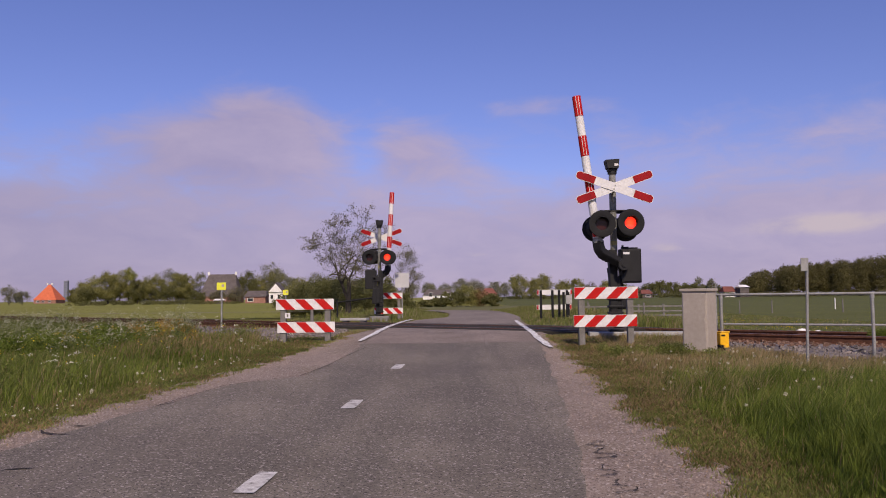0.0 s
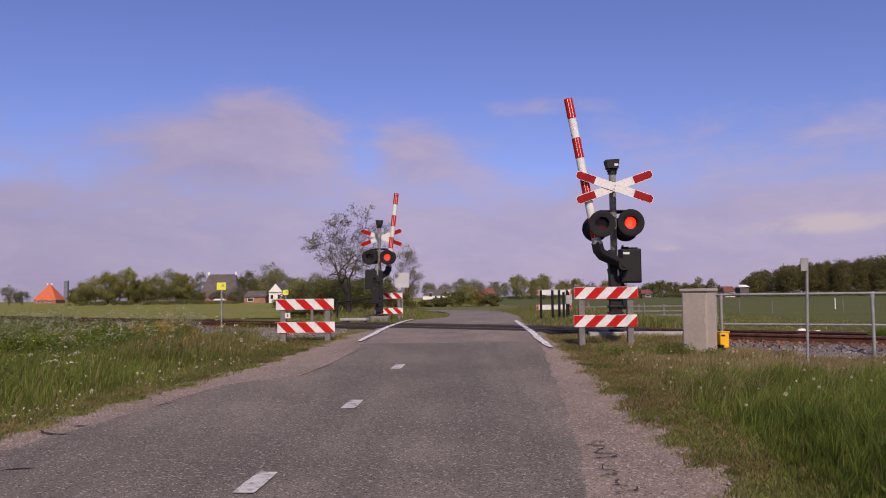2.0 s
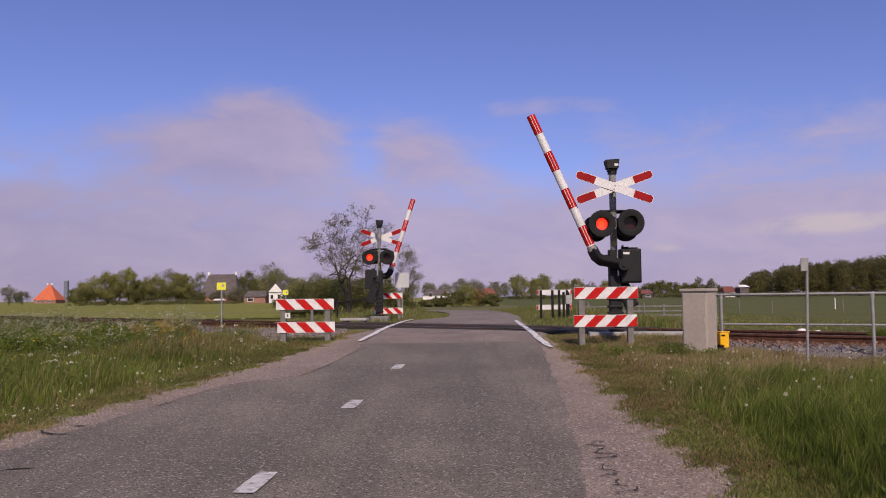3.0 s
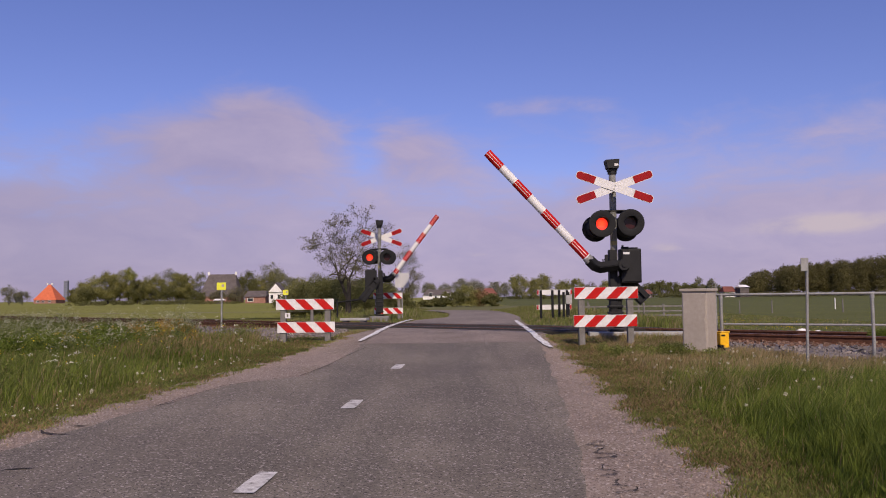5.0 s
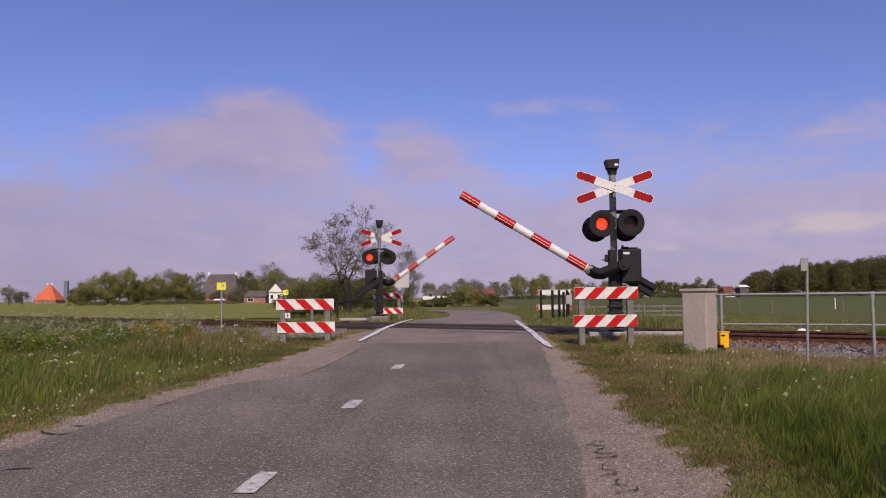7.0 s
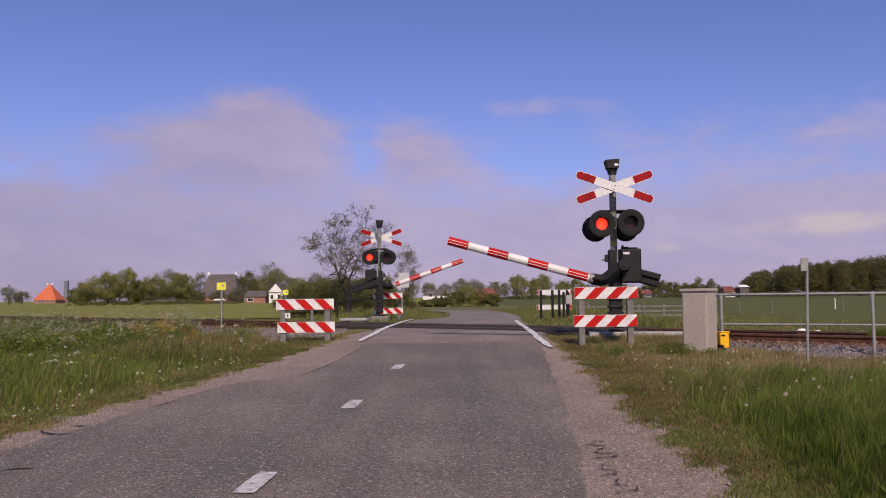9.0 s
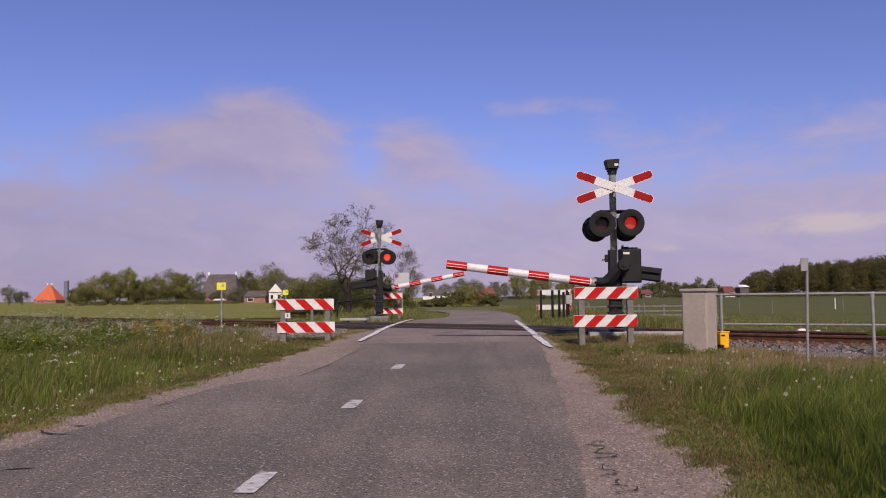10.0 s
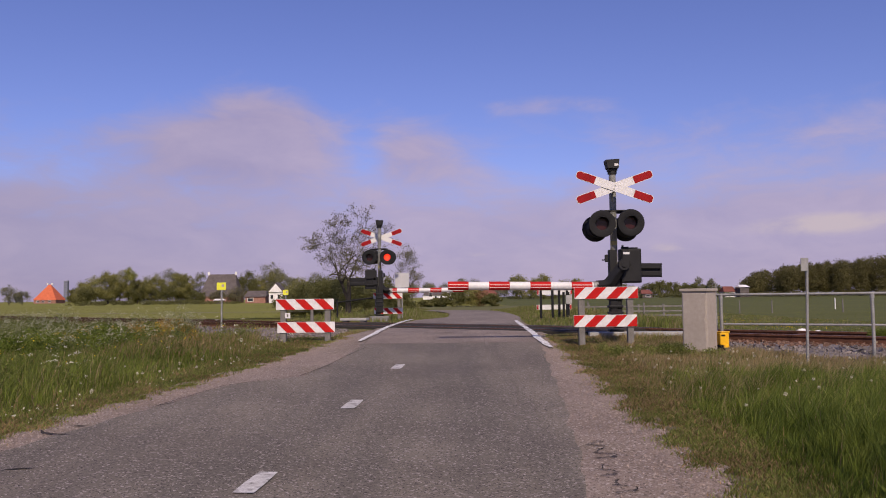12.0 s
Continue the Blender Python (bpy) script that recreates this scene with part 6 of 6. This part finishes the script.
def make_tar_marks():
    """Thin tar scrawls on the worn edge and a few dark seams."""
    rng = np.random.default_rng(4)
    for x0, y0, n, amp in ((1.15, 5.72, 9, 0.085), (1.07, 5.24, 5, 0.06), (1.09, 4.85, 5, 0.08)):
        pts = []
        for i in range(n * 8):
            t = i / 8
            pts.append((x0 + amp * math.sin(t * 4.6) * (0.6 + 0.4 * math.sin(t)) + 0.012 * rng.normal(), y0 + 0.06 * t + 0.05 * math.cos(t * 2.9)))
        strip("tar_mark", pts, [0.004 + 0.006 * abs(math.sin(i * 0.6)) for i in range(len(pts))], M["tar"], 0.003, "thin dark tar scrawl on the road edge", "road mark")
    for pts, w in (([(-2.9, 8.2), (-2.6, 9.5), (-2.2, 10.0), (-1.85, 10.3)], 0.012), ([(-1.85, 10.3), (-1.65, 11.4), (-1.55, 12.5), (-1.35, 13.9)], 0.012),
                   ([(-3.48, 6.96), (-3.40, 6.84), (-3.28, 6.78), (-3.12, 6.75)], [0.008, 0.035, 0.03, 0.008]),
                   ([(-3.29, 7.15), (-3.22, 7.13), (-3.15, 7.14)], [0.01, 0.03, 0.008]), ([(-3.05, 5.56), (-2.95, 5.60), (-2.84, 5.61)], [0.01, 0.04, 0.01]),
                   ([(-2.95, 8.0), (-2.88, 8.2), (-2.78, 8.35)], [0.006, 0.025, 0.006])):
        strip("tar_seam", pts, w, M["tar"], 0.006, "dark tar seam in the asphalt", "road mark")


def make_blossoms():
    rng = np.random.default_rng(99)

    def discs(name, x, y, z, r, material, label, n=7):
        c = np.stack([x, y, z], -1)
        k = len(x)
        tilt = rng.normal(0, 0.3, (k, 2)) + np.array([0, 0.45])
        a = np.arange(n) * math.tau / n
        ring = np.stack([np.cos(a), np.sin(a), 0 * a], -1)
        v = c[:, None] + ring[None] * r[:, None, None]
        v[..., 2] += (ring[None, :, 0] * tilt[:, :1] + ring[None, :, 1] * tilt[:, 1:]) * r[:, None]
        return tagged(raw(name, v.reshape(-1, 3), np.arange(k * n).reshape(k, n), material), label, "flowers", kind="stuff")

    # umbels: several small florets to each head
    hx, hy = scatter(rng, 1100, -20, -2.4, 6.5, 32)
    k = ~in_yard(hx, hy) & (edge_distance(hx, hy) > 0.6) & (track_d(hx, hy) < -2.4) & (patchy(hx, hy, 1.4, 9) > 0.32)
    hx, hy = hx[k], hy[k]
    hz = ground_z(hx, hy) + rng.uniform(0.2, 0.5, len(hx))
    n = 9
    fx = (hx[:, None] + rng.normal(0, 0.024, (len(hx), n))).ravel()
    fy = (hy[:, None] + rng.normal(0, 0.024, (len(hx), n))).ravel()
    fz = (hz[:, None] + rng.normal(0, 0.008, (len(hx), n))).ravel()
    discs("cow_parsley", fx, fy, fz, rng.uniform(0.005, 0.011, len(fx)), M["umbel"], "white cow parsley heads above the grass")
    blades("flower_stems", hx, hy, hz - ground_z(hx, hy), np.full(len(hx), 0.009), 0.05, M["grass"], "green flower stems in the verge", 8, "stems")
    # daisies along the left road edge
    dy = rng.choice([6.3, 7.2, 8.0, 9.6, 11.5], 60) + rng.normal(0, 0.25, 60)
    dx = np.interp(dy, *ROAD_L) - rng.uniform(0.12, 0.6, 60)
    discs("daisies", dx, dy, ground_z(dx, dy) + rng.uniform(0.06, 0.16, 60), rng.uniform(0.006, 0.012, 60), M["umbel"], "white daisies along the road edge", 7)
    # buttercups
    bx, by = scatter(rng, 260, -11, -3.0, 8, 15)
    k = (edge_distance(bx, by) > 1.0) & clear_of_track(bx, by, 1.5) & (patchy(bx, by, 1.9, 2) > 0.5)
    bx, by = bx[k], by[k]
    discs("buttercups", bx, by, ground_z(bx, by) + rng.uniform(0.25, 0.5, len(bx)), rng.uniform(0.006, 0.014, len(bx)), M["butter"], "yellow blossoms in the verge", 6)


def make_dock():
    """Orange-brown dock and sorrel stands in the left verge, and dandelion clocks in the right."""
    rng = np.random.default_rng(8)
    cx = np.concatenate([rng.normal(-6.0, 0.40, 26), rng.normal(-5.7, 0.6, 12)])
    cy = np.concatenate([rng.normal(16.6, 0.5, 26), rng.normal(15.6, 0.6, 12)])
    c = np.stack([cx, cy, ground_z(cx, cy) + rng.uniform(0.12, 0.45, len(cx))], -1)
    v, f = leaf_cloud(rng, c, rng.uniform(0.06, 0.13, len(cx)), 3000, 0.013, 1.3)
    tagged(raw("dock", v, f, M["ochre"]), "orange-yellow flowering dock in the verge", "herbs", kind="stuff")
    x, y = scatter(rng, 230, 2.3, 8.5, 6.6, 11.8)
    u, q = np.full(34, 0.0), rng.uniform(7.2, 13.5, 34)
    u = np.interp(q, *ROAD_L) - rng.uniform(0.1, 0.75, 34)
    x, y = np.concatenate([x, u]), np.concatenate([y, q])
    z = ground_z(x, y) + rng.uniform(0.10, 0.30, len(x))
    v, f = leaf_cloud(rng, np.stack([x, y, z], -1), rng.uniform(0.010, 0.02, len(x)), 8600, 0.005, 1.0)
    tagged(raw("dandelion_clocks", v, f, M["clock"]), "white dandelion clocks among the grass", "flowers", kind="stuff")


def make_parsley():
    """A tall stand of cow parsley along the ballast foot, with a few yellow clumps."""
    rng = np.random.default_rng(61)
    n = 5200
    x, y = rng.uniform(-26, -3.5, n), rng.uniform(12.5, 40, n)
    d = track_d(x, y)
    near_bank = (d < -2.5) & (d > -8.5 - 1.5 * np.sin(x * 1.7)) & (x < -0.322 * y - 0.1) & (x > -0.62 * y) & (patchy(x, y, 1.3, 3) > 0.22)
    x, y, d = x[near_bank], y[near_bank], d[near_bank]
    # a dense clump where the stand meets the gravel yard
    cx, cy = rng.normal(-6.65, 0.22, 90), rng.normal(20.2, 0.45, 90)
    x, y = np.concatenate([x, cx]), np.concatenate([y, cy])
    d = track_d(x, y)
    n = len(x)
    h = rng.uniform(0.28, 0.62, n) * (0.75 + 0.5 * patchy(x, y, 0.9, 7)) * np.interp(d, [-9, -5, -2.5], [0.75, 1.0, 1.0])
    tallest = rng.uniform(0, 1, n) < 0.05
    h = np.where(tallest, h * 1.5, h * 1.12)
    z = ground_z(x, y)
    blades("parsley_stems", x, y, h, np.full(n, 0.010), 0.08, M["grass"], "green cow parsley stems along the ballast", 62, "stems")
    # ferny foliage on the lower two thirds
    k = np.repeat(np.arange(n), 3)
    c = np.stack([x[k] + rng.normal(0, 0.07, 3 * n), y[k] + rng.normal(0, 0.07, 3 * n), z[k] + h[k] * rng.uniform(0.12, 0.72, 3 * n)], -1)
    v, f = feather(rng, c, 0.05 + 0.16 * h[k], 3 * n * 22, 0.017, 0.7)
    v[:, 2] = np.maximum(v[:, 2], ground_z(v[:, 0], v[:, 1]))
    tagged(raw("parsley_leaves", v, f, M["herb"]), "ferny grey-green cow parsley foliage", "herbs", kind="stuff")
    # flat flower heads of small florets
    heads = 4
    k = np.repeat(np.arange(n), heads)
    k = k[rng.uniform(0, 1, len(k)) < 0.75]
    hx, hy = x[k] + 0.12 * h[k] + rng.normal(0, 0.07, len(k)), y[k] + rng.normal(0, 0.07, len(k))
    hz = z[k] + h[k] * rng.uniform(0.84, 1.06, len(k))
    c = np.stack([hx, hy, hz], -1)
    v, f = feather(rng, c, np.full(len(k), 0.045), len(k) * 11, 0.0125, 1.6)
    tagged(raw("parsley_heads", v, f, M["cream"]), "creamy white flat heads of cow parsley", "flowers", kind="stuff")
    # yellow clumps
    cx = np.concatenate([rng.normal(-7.45, 0.14, 26), rng.normal(-7.0, 0.3, 14), rng.normal(-5.9, 0.5, 16), rng.normal(-8.6, 0.5, 10)])
    cy = np.concatenate([rng.normal(15.0, 0.25, 26), rng.normal(15.9, 0.4, 14), rng.normal(15.6, 0.5, 16), rng.normal(16.5, 0.5, 10)])
    c = np.stack([cx, cy, ground_z(cx, cy) + rng.uniform(0.22, 0.50, len(cx))], -1)
    v, f = feather(rng, c, np.full(len(cx), 0.035), len(cx) * 16, 0.011, 1.0)
    tagged(raw("yellow_clumps", v, f, M["butter"]), "bright yellow flowering clumps in the verge", "flowers", kind="stuff")


make_verges()
make_parsley()
make_dock()
make_blossoms()
make_pasture_tufts()
make_grit()
make_tar_marks()


# ------------------------------------------------------------------ what moves
NEAR_ANGLE = [(0.0, 82.8), (1.8, 82.8), (2.0, 80.0), (2.5, 71.6), (3.0, 66.4), (5.0, 47.5), (5.5, 43.4), (6.0, 39.1), (6.5, 35.2), (7.0, 31.2),
              (7.2, 29.5), (8.8, 16.8), (9.0, 15.5), (9.5, 11.4), (9.8, 9.1), (10.2, 6.4), (10.5, 4.3), (10.8, 2.3), (11.0, 1.1), (11.3, 0.75), (12.0, 0.75)]
FAR_ANGLE = [(0.0, 86.5), (1.8, 86.5), (2.0, 83.6), (2.5, 76.8), (3.0, 72.0), (5.0, 52.8), (5.5, 48.4), (6.0, 44.0), (6.5, 39.6), (7.0, 35.3),
             (9.0, 19.0), (9.5, 14.7), (10.0, 10.6), (10.5, 6.9), (11.0, 3.6), (11.4, 0.6), (11.6, 0.2), (12.0, 0.2)]
PERIOD, FIRST, LEFT_ON = 0.65, 0.25, 0.40        # the flash: seconds


def flash(is_left, fades):
    """Rows for a lens drum: face 0 dark, 1 lit, 2 faint, a third of a turn apart."""
    starts = []
    for k in range(-1, 19):
        on, off = FIRST + PERIOD * k, FIRST + PERIOD * k + LEFT_ON
        starts += [(on, is_left), (off, not is_left)]
    rows, turn, last = [], 0, None
    for t, on in starts:
        face = 0 if not on else (1 if not fades or t < 9.2 else 2)
        if fades and t > 10.6:
            face = 0
        if last is None:
            turn = face * 120
            rows.append((0.0, turn))
        elif face != last and 0.05 < t < 11.9:
            move = 120 if (face - last) % 3 == 1 else -120
            f0 = math.floor(t * 30 + 1e-4) / 30
            rows += [(f0, turn), (f0 + 1 / 30, turn + move / 2), (f0 + 2 / 30, turn + move)]
            turn += move
        elif face != last:
            rows[-1] = (rows[-1][0], face * 120) if t <= 0.05 else rows[-1]
            turn = face * 120 if t <= 0.05 else turn
            face = face if t <= 0.05 else last
        last = face
    rows.append((12.0, turn))
    return [(t, pose(0, 0.155, 0, 0, 0, -a)) for t, a in rows]


def motions():
    walk(near_arm, [(t, pose(0.107, PIVOT_Y, PIVOT_Z, 0, a, 0)) for t, a in NEAR_ANGLE])
    walk(far_arm, [(t, pose(0.15, PIVOT_Y, PIVOT_Z, 0, a, 0)) for t, a in FAR_ANGLE])
    walk(near_drums["front_l"], flash(True, True))
    walk(near_drums["front_r"], flash(False, True))
    walk(near_drums["back_l"], flash(True, False))
    walk(near_drums["back_r"], flash(False, False))
    # the far set stands turned about
    walk(far_drums["back_r"], flash(True, False))
    walk(far_drums["back_l"], flash(False, False))
    walk(far_drums["front_r"], flash(True, False))
    walk(far_drums["front_l"], flash(False, False))


motions()
